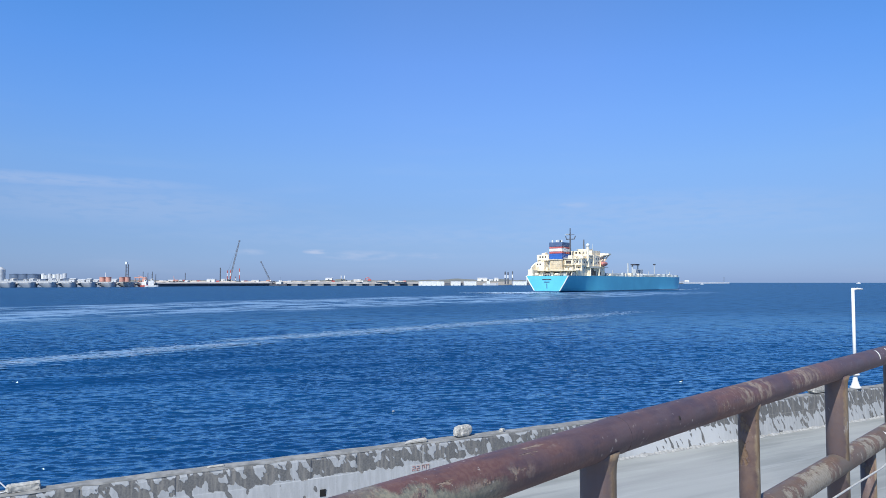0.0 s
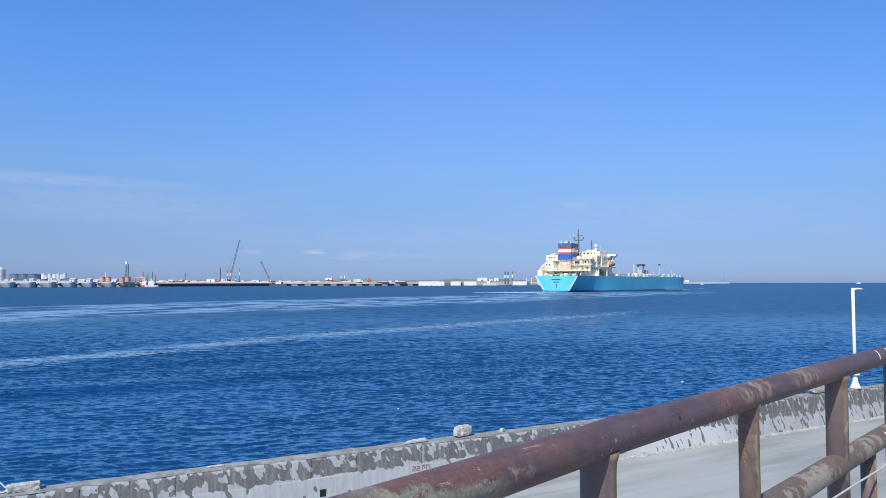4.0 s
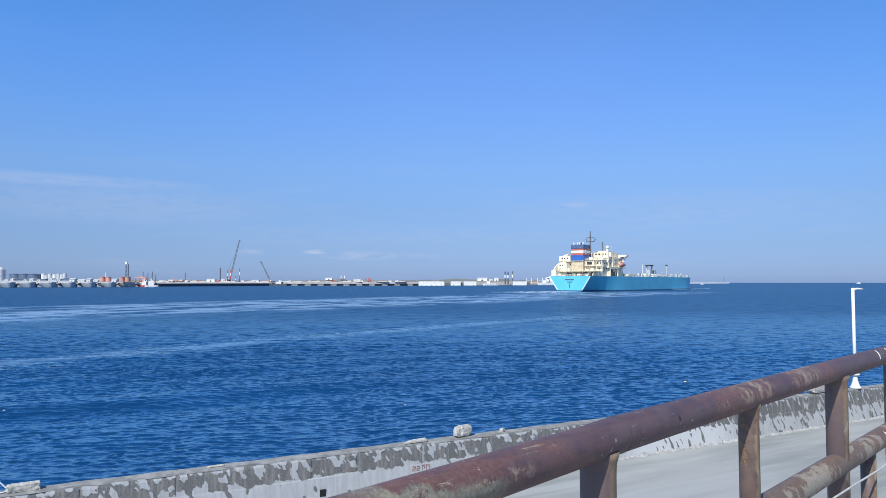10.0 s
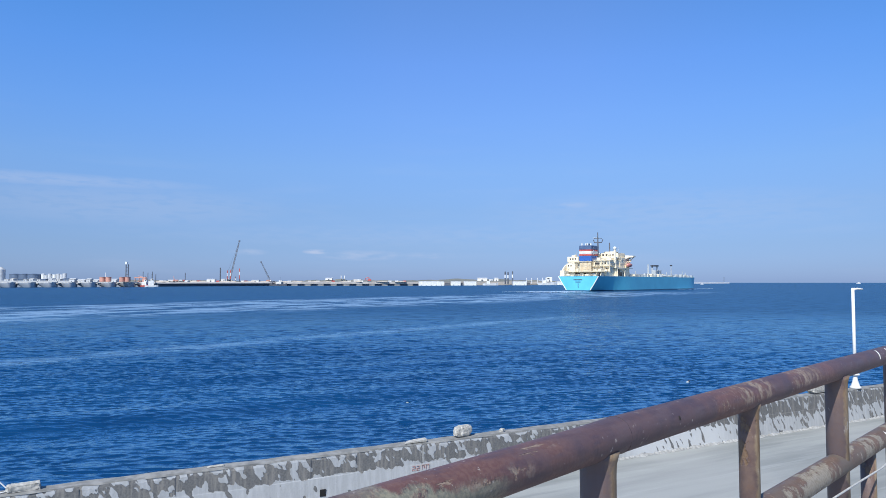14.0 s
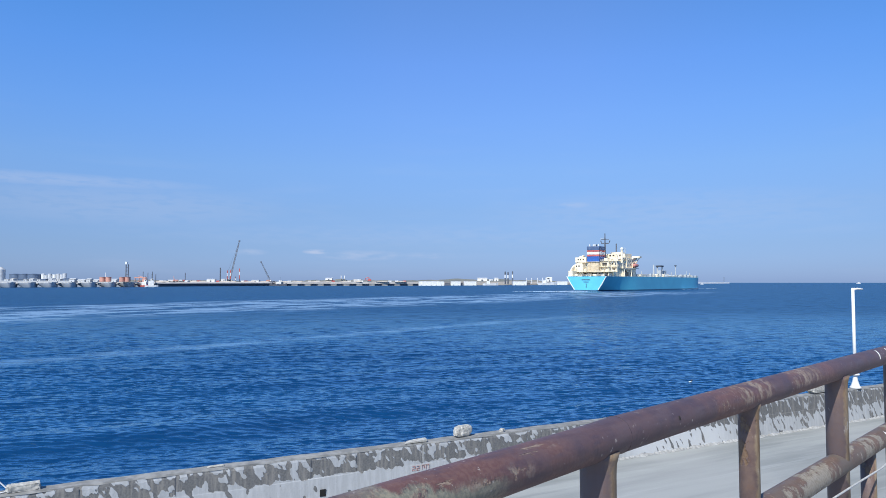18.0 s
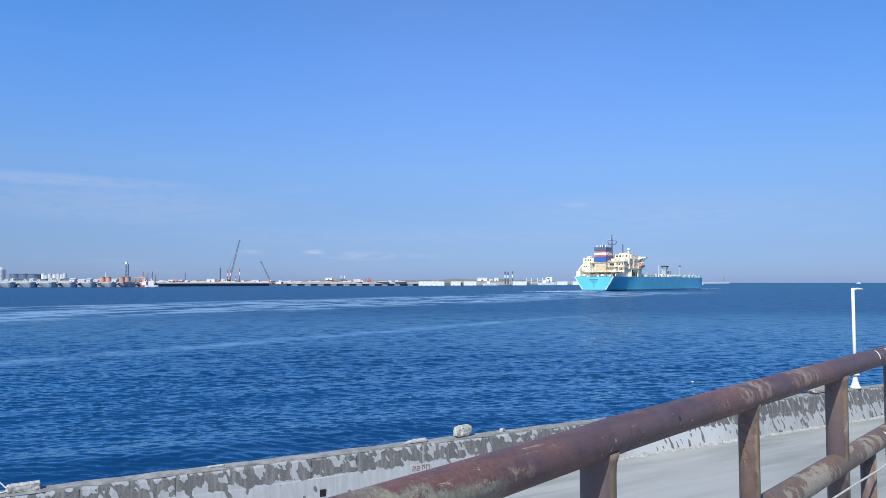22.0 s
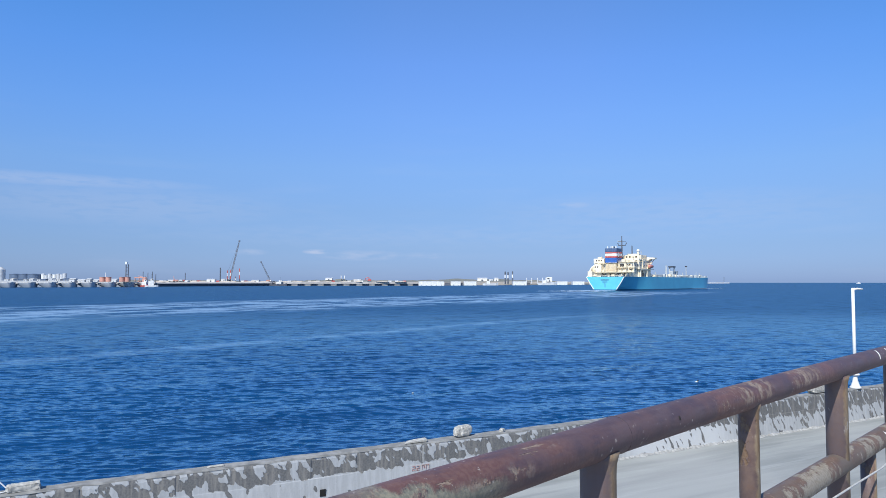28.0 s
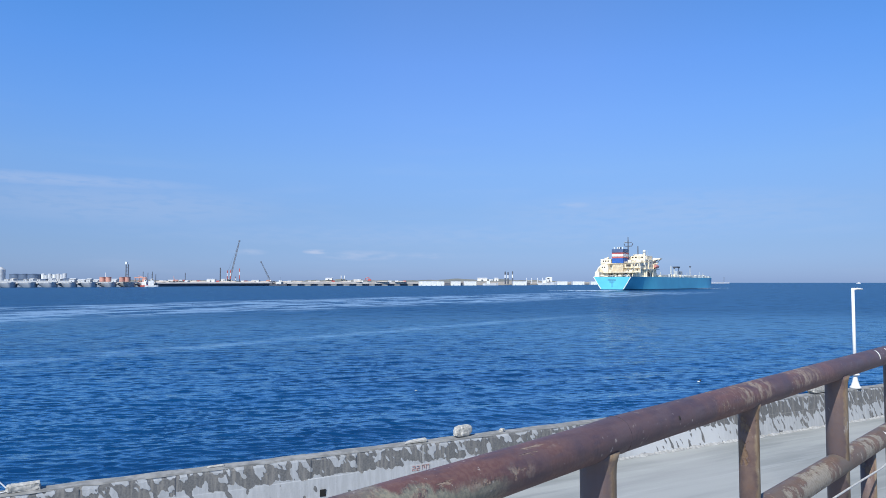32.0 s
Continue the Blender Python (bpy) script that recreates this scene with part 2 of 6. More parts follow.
    # extra sheen towards +x, put in by raising the mirror share there
    side_sheen = ramp(nt, calc(nt, "SUBTRACT", sx.outputs[0], calc(nt, "MULTIPLY", yy, 0.12)), -40.0, 60.0)
    f = calc(nt, "MULTIPLY", f, calc(nt, "ADD", calc(nt, "MULTIPLY", side_sheen, calc(nt, "ADD", calc(nt, "MULTIPLY", w1, 0.35), calc(nt, "MULTIPLY", w0, 0.28))), 1.0))
    fac = calc(nt, "DIVIDE", calc(nt, "MULTIPLY", f, calc(nt, "SUBTRACT", GLOSS, calc(nt, "MULTIPLY", calc(nt, "ADD", calc(nt, "MULTIPLY", w1, 0.389), calc(nt, "MULTIPLY", w0, 0.285)), GLOSS))), calc(nt, "ADD", calc(nt, "MULTIPLY", f, CAP), 1.0), True)
    both = nt.nodes.new("ShaderNodeMixShader")
    nt.links.new(fac, both.inputs[0])
    nt.links.new(body.outputs[0], both.inputs[1])
    nt.links.new(skin.outputs[0], both.inputs[2])
    nt.links.new(both.outputs[0], out.inputs["Surface"])
    return m


DEEP_A, DEEP_B = (0.0020, 0.0335, 0.108), (0.0028, 0.044, 0.133)
SKIN, GLOSS, CAP, RIPPLE = (0.70, 0.95, 1.0, 1), 2.84, 2.3, 0.76
WATER = make_water()
m, nt, b = node_mat("sea_foam")
FOAM = m
nt.links.new(mix(nt, ramp(nt, noise_tex(nt, obj_vec(nt), 3.0, 4), 0.35, 0.65), (0.32, 0.49, 0.70), (0.60, 0.73, 0.88)), b.inputs["Base Color"])
b.inputs["Roughness"].default_value = 0.8


m, nt, b = node_mat("aerated_water")
SLICK = m
nt.links.new(mix(nt, ramp(nt, noise_tex(nt, obj_vec(nt), 1.4, 4), 0.35, 0.65), (0.10, 0.25, 0.44), (0.17, 0.35, 0.57)), b.inputs["Base Color"])
b.inputs["Roughness"].default_value = 0.6


def make_wall_paint():
    """Grey concrete with pale flakes of old limewash, denser low on the wall."""
    m, nt, b = node_mat("peeling_wall")
    v = obj_vec(nt)
    s = nt.nodes.new("ShaderNodeSeparateXYZ")
    nt.links.new(v, s.inputs[0])
    low = ramp(nt, calc(nt, "MULTIPLY", calc(nt, "ADD", s.outputs[2], calc(nt, "MULTIPLY", noise_tex(nt, v, 2.2, 4), calc(nt, "ADD", calc(nt, "MULTIPLY", ramp(nt, s.outputs[0], 7.0, 10.0), 0.30), 0.08))), -1.0), -2.84, -2.70)
    blobs = noise_tex(nt, v, 4.6, 1.6, 0.4, (0.85, 1.0, 0.9))
    lean = nt.nodes.new("ShaderNodeMapping")
    lean.inputs["Rotation"].default_value = (0, radians(30), 0)
    nt.links.new(v, lean.inputs["Vector"])
    drops = noise_tex(nt, lean.outputs[0], 5.0, 2.0, 0.45, (1.5, 1.0, 0.45))
    lean_w = calc(nt, "ADD", calc(nt, "MULTIPLY", ramp(nt, s.outputs[0], 5.0, 9.0), 0.35), 0.45)
    f = calc(nt, "ADD", calc(nt, "MULTIPLY", blobs, calc(nt, "SUBTRACT", 1.0, lean_w)), calc(nt, "MULTIPLY", drops, lean_w))
    f = calc(nt, "ADD", f, calc(nt, "MULTIPLY", low, calc(nt, "SUBTRACT", 0.17, calc(nt, "MULTIPLY", ramp(nt, s.outputs[0], 5.0, 9.0), 0.055))))
    f = calc(nt, "ADD", f, calc(nt, "MULTIPLY", ramp(nt, s.outputs[2], 3.06, 3.18), 0.058))
    f = calc(nt, "SUBTRACT", f, calc(nt, "MULTIPLY", calc(nt, "MULTIPLY", ramp(nt, s.outputs[0], 5.0, 10.0), calc(nt, "SUBTRACT", 1.0, low)), 0.026))
    # a stretch with fresher, nearly whole limewash
    fresh = calc(nt, "MULTIPLY", ramp(nt, s.outputs[0], 6.6, 8.0), ramp(nt, s.outputs[0], 12.6, 11.0))
    f = calc(nt, "ADD", f, calc(nt, "MULTIPLY", fresh, 0.045))
    paint = ramp(nt, f, 0.541, 0.555)
    grain = noise_tex(nt, v, 22, 6, 0.6)
    streak = noise_tex(nt, v, 4.0, 5, 0.6, (2.5, 2.5, 0.3))
    bare = mix(nt, ramp(nt, grain, 0.3, 0.7), (0.115, 0.118, 0.120), (0.185, 0.184, 0.182))
    bare = mix(nt, calc(nt, "MULTIPLY", ramp(nt, streak, 0.45, 0.7), 0.55), bare, (0.33, 0.31, 0.28))
    lime = mix(nt, ramp(nt, streak, 0.35, 0.62), (0.455, 0.468, 0.480), (0.39, 0.402, 0.412))
    lime = mix(nt, fresh, lime, (0.56, 0.575, 0.585))
    nt.links.new(mix(nt, paint, bare, lime), b.inputs["Base Color"])
    b.inputs["Roughness"].default_value = 0.93
    bump(nt, b, calc(nt, "ADD", calc(nt, "MULTIPLY", paint, 0.5), calc(nt, "MULTIPLY", grain, 0.5)), 0.8, 0.02)
    return m


WALL_PAINT = make_wall_paint()
COPING = surface("worn_coping", (0.31, 0.307, 0.295), (0.205, 0.205, 0.198), 4.0, 0.92, bump_d=0.02)
RUBBLE = surface("concrete_rubble", (0.58, 0.56, 0.51), (0.38, 0.365, 0.33), 14.0, 0.95, bump_d=0.05)
BLACK_HOLE = surface("drain_dark", (0.02, 0.02, 0.02), (0.01, 0.01, 0.01), 3.0, 0.9, bump_d=0)
GREY_LIME = surface("grey_lime_mortar", (0.44, 0.44, 0.43), (0.30, 0.30, 0.29), 9.0, 0.93, bump_d=0.006)
GRAFFITI = surface("faded_red_paint", (0.42, 0.18, 0.16), (0.40, 0.30, 0.28), 9.0, 0.9, bump_d=0)


def make_road():
    m, nt, b = node_mat("worn_concrete_road")
    v = obj_vec(nt)
    grain = noise_tex(nt, v, 30, 5, 0.6)
    tracks = noise_tex(nt, v, 0.5, 5, 0.6, (0.2, 1.7, 1.0))
    blot = noise_tex(nt, v, 0.18, 4, 0.5)
    c = mix(nt, ramp(nt, tracks, 0.35, 0.68), (0.225, 0.240, 0.235), (0.36, 0.375, 0.362))
    c = mix(nt, calc(nt, "MULTIPLY", ramp(nt, blot, 0.45, 0.7), 0.5), c, (0.37, 0.375, 0.365))
    c = mix(nt, calc(nt, "MULTIPLY", ramp(nt, grain, 0.5, 0.75), 0.25), c, (0.2, 0.2, 0.2))
    scuff = noise_tex(nt, v, 0.9, 6, 0.6, (0.14, 2.2, 1.0))
    c = mix(nt, calc(nt, "MULTIPLY", ramp(nt, scuff, 0.58, 0.70), 0.35), c, (0.46, 0.475, 0.47))
    c = mix(nt, calc(nt, "MULTIPLY", ramp(nt, noise_tex(nt, v, 0.7, 5, 0.6, (0.2, 2.0, 1.0)), 0.58, 0.70), 0.5), c, (0.20, 0.215, 0.215))
    nt.links.new(c, b.inputs["Base Color"])
    b.inputs["Roughness"].default_value = 0.9
    bump(nt, b, grain, 0.4, 0.006)
    return m


ROAD = make_road()


K = 0.85                                # posts and pipes against a 1.5 m bay
POST0 = Vector((0.55, 2.5, 0)) * K
DIR_R = Vector((math.sin(radians(44.7)), math.cos(radians(44.7)), 0))
RAIL_TOP = EYE - 0.563 * K


def make_rail_paint(name, deep, light, dull, worn, pale, chip_at, ochre=False):
    """Thick paint over rust, chipped and scratched to pale primer."""
    m, nt, b = node_mat(name)
    shift = nt.nodes.new("ShaderNodeMapping")
    shift.inputs["Location"].default_value = (1.78, 0.53, 0.3)
    nt.links.new(world_vec(nt), shift.inputs["Vector"])
    v = shift.outputs[0]
    big, mid = noise_tex(nt, v, 2.6, 4, 0.55), noise_tex(nt, v, 10.5, 7, 0.66)
    fine = noise_tex(nt, v, 80.0, 5, 0.6)
    scratch = noise_tex(nt, v, 19.0, 5, 0.65, (1.0, 1.0, 0.28))
    c = mix(nt, ramp(nt, mid, 0.36, 0.64), deep, light)
    c = mix(nt, ramp(nt, big, 0.45, 0.62), c, dull)
    c = mix(nt, calc(nt, "MULTIPLY", ramp(nt, noise_tex(nt, v, 30.0, 6, 0.7), 0.5, 0.7), 0.3), c, (0.16, 0.08, 0.045))
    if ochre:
        # sunlit side put into the colour: ochre on the flank towards the harbour mouth
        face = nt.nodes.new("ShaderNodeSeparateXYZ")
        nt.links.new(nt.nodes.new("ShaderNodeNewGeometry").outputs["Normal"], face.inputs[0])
        sunlit_flank = ramp(nt, calc(nt, "ADD", face.outputs[0], calc(nt, "MULTIPLY", calc(nt, "SUBTRACT", mid, 0.5), 1.8)), 0.10, 0.55)
        c = mix(nt, calc(nt, "MULTIPLY", sunlit_flank, 0.8), c, mix(nt, ramp(nt, scratch, 0.4, 0.6), (0.22, 0.14, 0.07), (0.31, 0.235, 0.145)))
    f = calc(nt, "ADD", calc(nt, "ADD", calc(nt, "MULTIPLY", big, 0.45), calc(nt, "MULTIPLY", mid, 0.3)), calc(nt, "MULTIPLY", scratch, 0.25))
    chip = calc(nt, "SUBTRACT", 1.0, ramp(nt, f, chip_at, chip_at + 0.03))
    c = mix(nt, chip, c, mix(nt, ramp(nt, fine, 0.4, 0.6), worn, pale))
    nick = calc(nt, "MULTIPLY", ramp(nt, scratch, 0.62, 0.67), ramp(nt, mid, 0.5, 0.6))
    c = mix(nt, nick, c, (0.42, 0.37, 0.32))
    nt.links.new(c, b.inputs["Base Color"])
    nt.links.new(calc(nt, "ADD", calc(nt, "MULTIPLY", mid, 0.4), 0.36), b.inputs["Roughness"])
    bump(nt, b, calc(nt, "ADD", calc(nt, "MULTIPLY", chip, -0.6), calc(nt, "ADD", calc(nt, "MULTIPLY", fine, 0.3), calc(nt, "MULTIPLY", mid, 0.5))), 0.8, 0.004)
    return m


def make_top_rail():
    """Maroon paint on the top pipe: rust-red where it is rubbed thin, tan scrapes across it, a long grey-green scrape low on one stretch."""
    m, nt, b = node_mat("chipped_rail_paint")
    tex = nt.nodes.new("ShaderNodeMapping")
    tex.vector_type = "TEXTURE"
    tex.inputs["Location"].default_value = (POST0.x, POST0.y, RAIL_TOP)
    tex.inputs["Rotation"].default_value = (0, 0, radians(45.3))
    tex.inputs["Scale"].default_value = (K, K, K)
    nt.links.new(world_vec(nt), tex.inputs["Vector"])
    v = tex.outputs[0]                      # x along the pipe, z above its axis
    sp = nt.nodes.new("ShaderNodeSeparateXYZ")
    nt.links.new(v, sp.inputs[0])
    big, mid, fine = noise_tex(nt, v, 3.0, 4, 0.55), noise_tex(nt, v, 11.0, 7, 0.66), noise_tex(nt, v, 70.0, 5, 0.6)
    cross = noise_tex(nt, v, 26.0, 7, 0.72, (1.0, 0.42, 0.42))
    length = noise_tex(nt, v, 26.0, 5, 0.65, (0.16, 1.0, 1.0))
    along = calc(nt, "ADD", sp.outputs[0], calc(nt, "MULTIPLY", calc(nt, "SUBTRACT", mid, 0.5), 0.35))
    up = calc(nt, "ADD", sp.outputs[2], calc(nt, "MULTIPLY", calc(nt, "SUBTRACT", mid, 0.5), 0.07))

    def stretch_of(a0, a1, b0, b1):
        return calc(nt, "MULTIPLY", ramp(nt, along, a0, a1), calc(nt, "SUBTRACT", 1.0, ramp(nt, along, b0, b1)))

    def both(*f):
        r = f[0]
        for q in f[1:]:
            r = calc(nt, "MULTIPLY", r, q)
        return r
    c = mix(nt, ramp(nt, mid, 0.36, 0.64), (0.080, 0.052, 0.060), (0.122, 0.075, 0.077))
    c = mix(nt, calc(nt, "MULTIPLY", ramp(nt, length, 0.45, 0.65), 0.5), c, (0.145, 0.102, 0.104))
    rust = calc(nt, "ADD", stretch_of(-1.5, -0.9, -0.22, 0.02), calc(nt, "ADD", stretch_of(0.72, 0.86, 1.5, 1.7), stretch_of(1.75, 1.9, 2.5, 2.8)), True)
    c = mix(nt, both(rust, ramp(nt, big, 0.34, 0.52), ramp(nt, length, 0.30, 0.55)), c, mix(nt, ramp(nt, fine, 0.4, 0.6), (0.138, 0.068, 0.060), (0.172, 0.092, 0.076)))
    # tan scrapes running round the pipe
    tan = calc(nt, "ADD", both(stretch_of(1.12, 1.22, 1.48, 1.60), ramp(nt, cross, 0.44, 0.55)), both(stretch_of(0.80, 0.90, 1.2, 1.4), ramp(nt, cross, 0.53, 0.60)), True)
    tan = calc(nt, "ADD", tan, both(stretch_of(1.84, 1.95, 2.22, 2.36), ramp(nt, cross, 0.42, 0.54)), True)
    tan = both(tan, ramp(nt, up, -0.025, 0.012), ramp(nt, mid, 0.40, 0.54))
    tan = calc(nt, "MAXIMUM", tan, both(stretch_of(-0.95, -0.85, -0.60, -0.42), ramp(nt, mid, 0.52, 0.59), ramp(nt, up, -0.020, 0.0), calc(nt, "SUBTRACT", 1.0, ramp(nt, up, 0.03, 0.055))))
    tan = calc(nt, "MAXIMUM", tan, both(stretch_of(-1.0, -0.85, -0.45, -0.32), ramp(nt, length, 0.61, 0.66), ramp(nt, up, 0.034, 0.050)))
    tan = calc(nt, "MAXIMUM", tan, both(ramp(nt, cross, 0.655, 0.69), ramp(nt, big, 0.45, 0.6)))
    c = mix(nt, calc(nt, "MULTIPLY", tan, 0.9), c, mix(nt, ramp(nt, fine, 0.35, 0.65), (0.24, 0.165, 0.12), (0.36, 0.29, 0.22)))
    low = calc(nt, "SUBTRACT", 1.0, ramp(nt, calc(nt, "ADD", up, calc(nt, "MULTIPLY", along, 0.15)), -0.096, -0.076))
    scrape = both(low, stretch_of(-1.24, -1.08, -0.78, -0.56), ramp(nt, mid, 0.33, 0.45))
    c = mix(nt, scrape, c, mix(nt, ramp(nt, fine, 0.4, 0.6), (0.19, 0.185, 0.14), (0.28, 0.255, 0.185)))
    speck = both(ramp(nt, noise_tex(nt, v, 45.0, 3, 0.6), 0.66, 0.70), ramp(nt, big, 0.40, 0.6))
    c = mix(nt, speck, c, (0.38, 0.33, 0.29))
    nt.links.new(c, b.inputs["Base Color"])
    nt.links.new(calc(nt, "ADD", calc(nt, "MULTIPLY", mid, 0.4), 0.34), b.inputs["Roughness"])
    bump(nt, b, calc(nt, "ADD", calc(nt, "MULTIPLY", calc(nt, "MAXIMUM", tan, scrape), -0.6), calc(nt, "ADD", calc(nt, "MULTIPLY", fine, 0.3), calc(nt, "MULTIPLY", mid, 0.6))), 0.8, 0.004)
    return m


RAIL = make_top_rail()
RAIL_MID = make_rail_paint("worn_rail_paint", (0.12, 0.075, 0.055), (0.19, 0.125, 0.09), (0.15, 0.12, 0.095), (0.25, 0.21, 0.155), (0.32, 0.28, 0.22), 0.450)
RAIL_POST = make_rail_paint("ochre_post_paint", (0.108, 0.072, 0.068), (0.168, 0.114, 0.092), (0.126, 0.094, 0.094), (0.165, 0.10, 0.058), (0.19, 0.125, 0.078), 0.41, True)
BLACK_WELD = surface("painted_weld", (0.085, 0.052, 0.056), (0.055, 0.036, 0.042), 30.0, 0.6, bump_d=0.002)
BLACK_MARK = surface("black_tar", (0.02, 0.018, 0.018), (0.012, 0.012, 0.012), 9.0, 0.7, bump_d=0)
ROPE = surface("white_cable", (0.62, 0.62, 0.60), (0.45, 0.45, 0.43), 40.0, 0.6, bump_d=0.002)
POLE_WHITE = surface("pole_white", (0.82, 0.82, 0.80), (0.72, 0.72, 0.70), 3.0, 0.4, bump_d=0)
CAR_SILVER = surface("silver_car_paint", (0.46, 0.475, 0.50), (0.42, 0.435, 0.46), 2.0, 0.26, 0.40, bump_d=0)
CAR_GLASS = surface("tinted_car_glass", (0.11, 0.115, 0.12), (0.10, 0.105, 0.11), 1.0, 0.08, bump_d=0)
CAR_BLACK = surface("black_trim", (0.025, 0.025, 0.027), (0.018, 0.018, 0.02), 3.0, 0.5, bump_d=0)
TAIL_RED = surface("tail_lamp_red", (0.5, 0.02, 0.03), (0.4, 0.015, 0.02), 3.0, 0.15, bump_d=0)
TYRE = surface("tyre_rubber", (0.025, 0.025, 0.025), (0.018, 0.018, 0.018), 20.0, 0.85, bump_d=0.002)
RIM = surface("rim_alloy", (0.55, 0.55, 0.56), (0.45, 0.45, 0.46), 3.0, 0.3, 0.9, bump_d=0)


# ---- mesh helpers ----
def mesh_of(name, bm, material, smooth=False):
    me = bpy.data.meshes.new(name)
    bmesh.ops.recalc_face_normals(bm, faces=bm.faces)
    bm.to_mesh(me)
    bm.free()
    me.materials.append(material)
    if smooth:
        for p in me.polygons:
            p.use_smooth = True
    return me


def part(name, bm, material, parent=None, label="", smooth=False, at=None):
    ob = new(name, mesh_of(name, bm, material, smooth))
    ob.parent = parent
    if at is not None:
        ob.matrix_basis = at
    if label:
        tagged(ob, label)
    return ob


def thing(name, m, label, category, group="", kind=""):
    ob = new(name)
    ob.empty_display_size = 0.3
    ob.matrix_world = m
    return tagged(ob, label, category, group, kind)


def box(x0, x1, y0, y1, z0, z1, bevel=0.0, bm=None, m=None):
    bm = bm or bmesh.new()
    vs = [bm.verts.new((x, y, z)) for x in (x0, x1) for y in (y0, y1) for z in (z0, z1)]
    fs = [bm.faces.new([vs[i] for i in q]) for q in ((0, 1, 3, 2), (4, 6, 7, 5), (0, 4, 5, 1), (2, 3, 7, 6), (0, 2, 6, 4), (1, 5, 7, 3))]
    if bevel:
        es = list({e for f in fs for e in f.edges})
        bmesh.ops.bevel(bm, geom=es, offset=bevel, segments=2, affect="EDGES", profile=0.6)
    if m is not None:
        bmesh.ops.transform(bm, matrix=m, verts=vs if not bevel else bm.verts)
    return bm


def tube(points, radii, n=12, bm=None, cap=True):
    """A round bar through the points, with a radius at each."""
    bm = bm or bmesh.new()
    pts = [Vector(p) for p in points]
    if isinstance(radii, (int, float)):
        radii = [radii] * len(pts)
    rings, up = [], None
    for i, p in enumerate(pts):
        d = (pts[min(i + 1, len(pts) - 1)] - pts[max(i - 1, 0)]).normalized()
        if up is None:
            up = Vector((0, 0, 1)) if abs(d.z) < 0.9 else Vector((1, 0, 0))
        a = d.cross(up).normalized()
        c = a.cross(d).normalized()
        up = c
        rings.append([bm.verts.new(p + (a * math.cos(2 * math.pi * k / n) + c * math.sin(2 * math.pi * k / n)) * radii[i]) for k in range(n)])
    for r, q in zip(rings, rings[1:]):
        for k in range(n):
            bm.faces.new((r[k], r[(k + 1) % n], q[(k + 1) % n], q[k]))
    if cap:
        bm.faces.new(rings[0][::-1])
        bm.faces.new(rings[-1])
    return bm


def loft(sections, closed=True, cap=True, bm=None):
    bm = bm or bmesh.new()
    rings = [[bm.verts.new(p) for p in s] for s in sections]
    n = len(rings[0])
    for r, q in zip(rings, rings[1:]):
        for k in range(n if closed else n - 1):
            bm.faces.new((r[k], r[(k + 1) % n], q[(k + 1) % n], q[k]))
    if cap:
        bm.faces.new(rings[0][::-1])
        bm.faces.new(rings[-1])
    return bm


def prism(outline, z0, z1, bm=None):
    return loft([[(x, y, z0) for x, y in outline], [(x, y, z1) for x, y in outline]], bm=bm)


def ball(c, r, seg=12, bm=None, squash=(1, 1, 1)):
    bm = bm or bmesh.new()
    g = bmesh.ops.create_uvsphere(bm, u_segments=seg, v_segments=seg // 2 + 1, radius=1)
    bmesh.ops.transform(bm, matrix=Matrix.Translation(c) @ Matrix.Diagonal((r * squash[0], r * squash[1], r * squash[2], 1)), verts=g["verts"])
    return bm


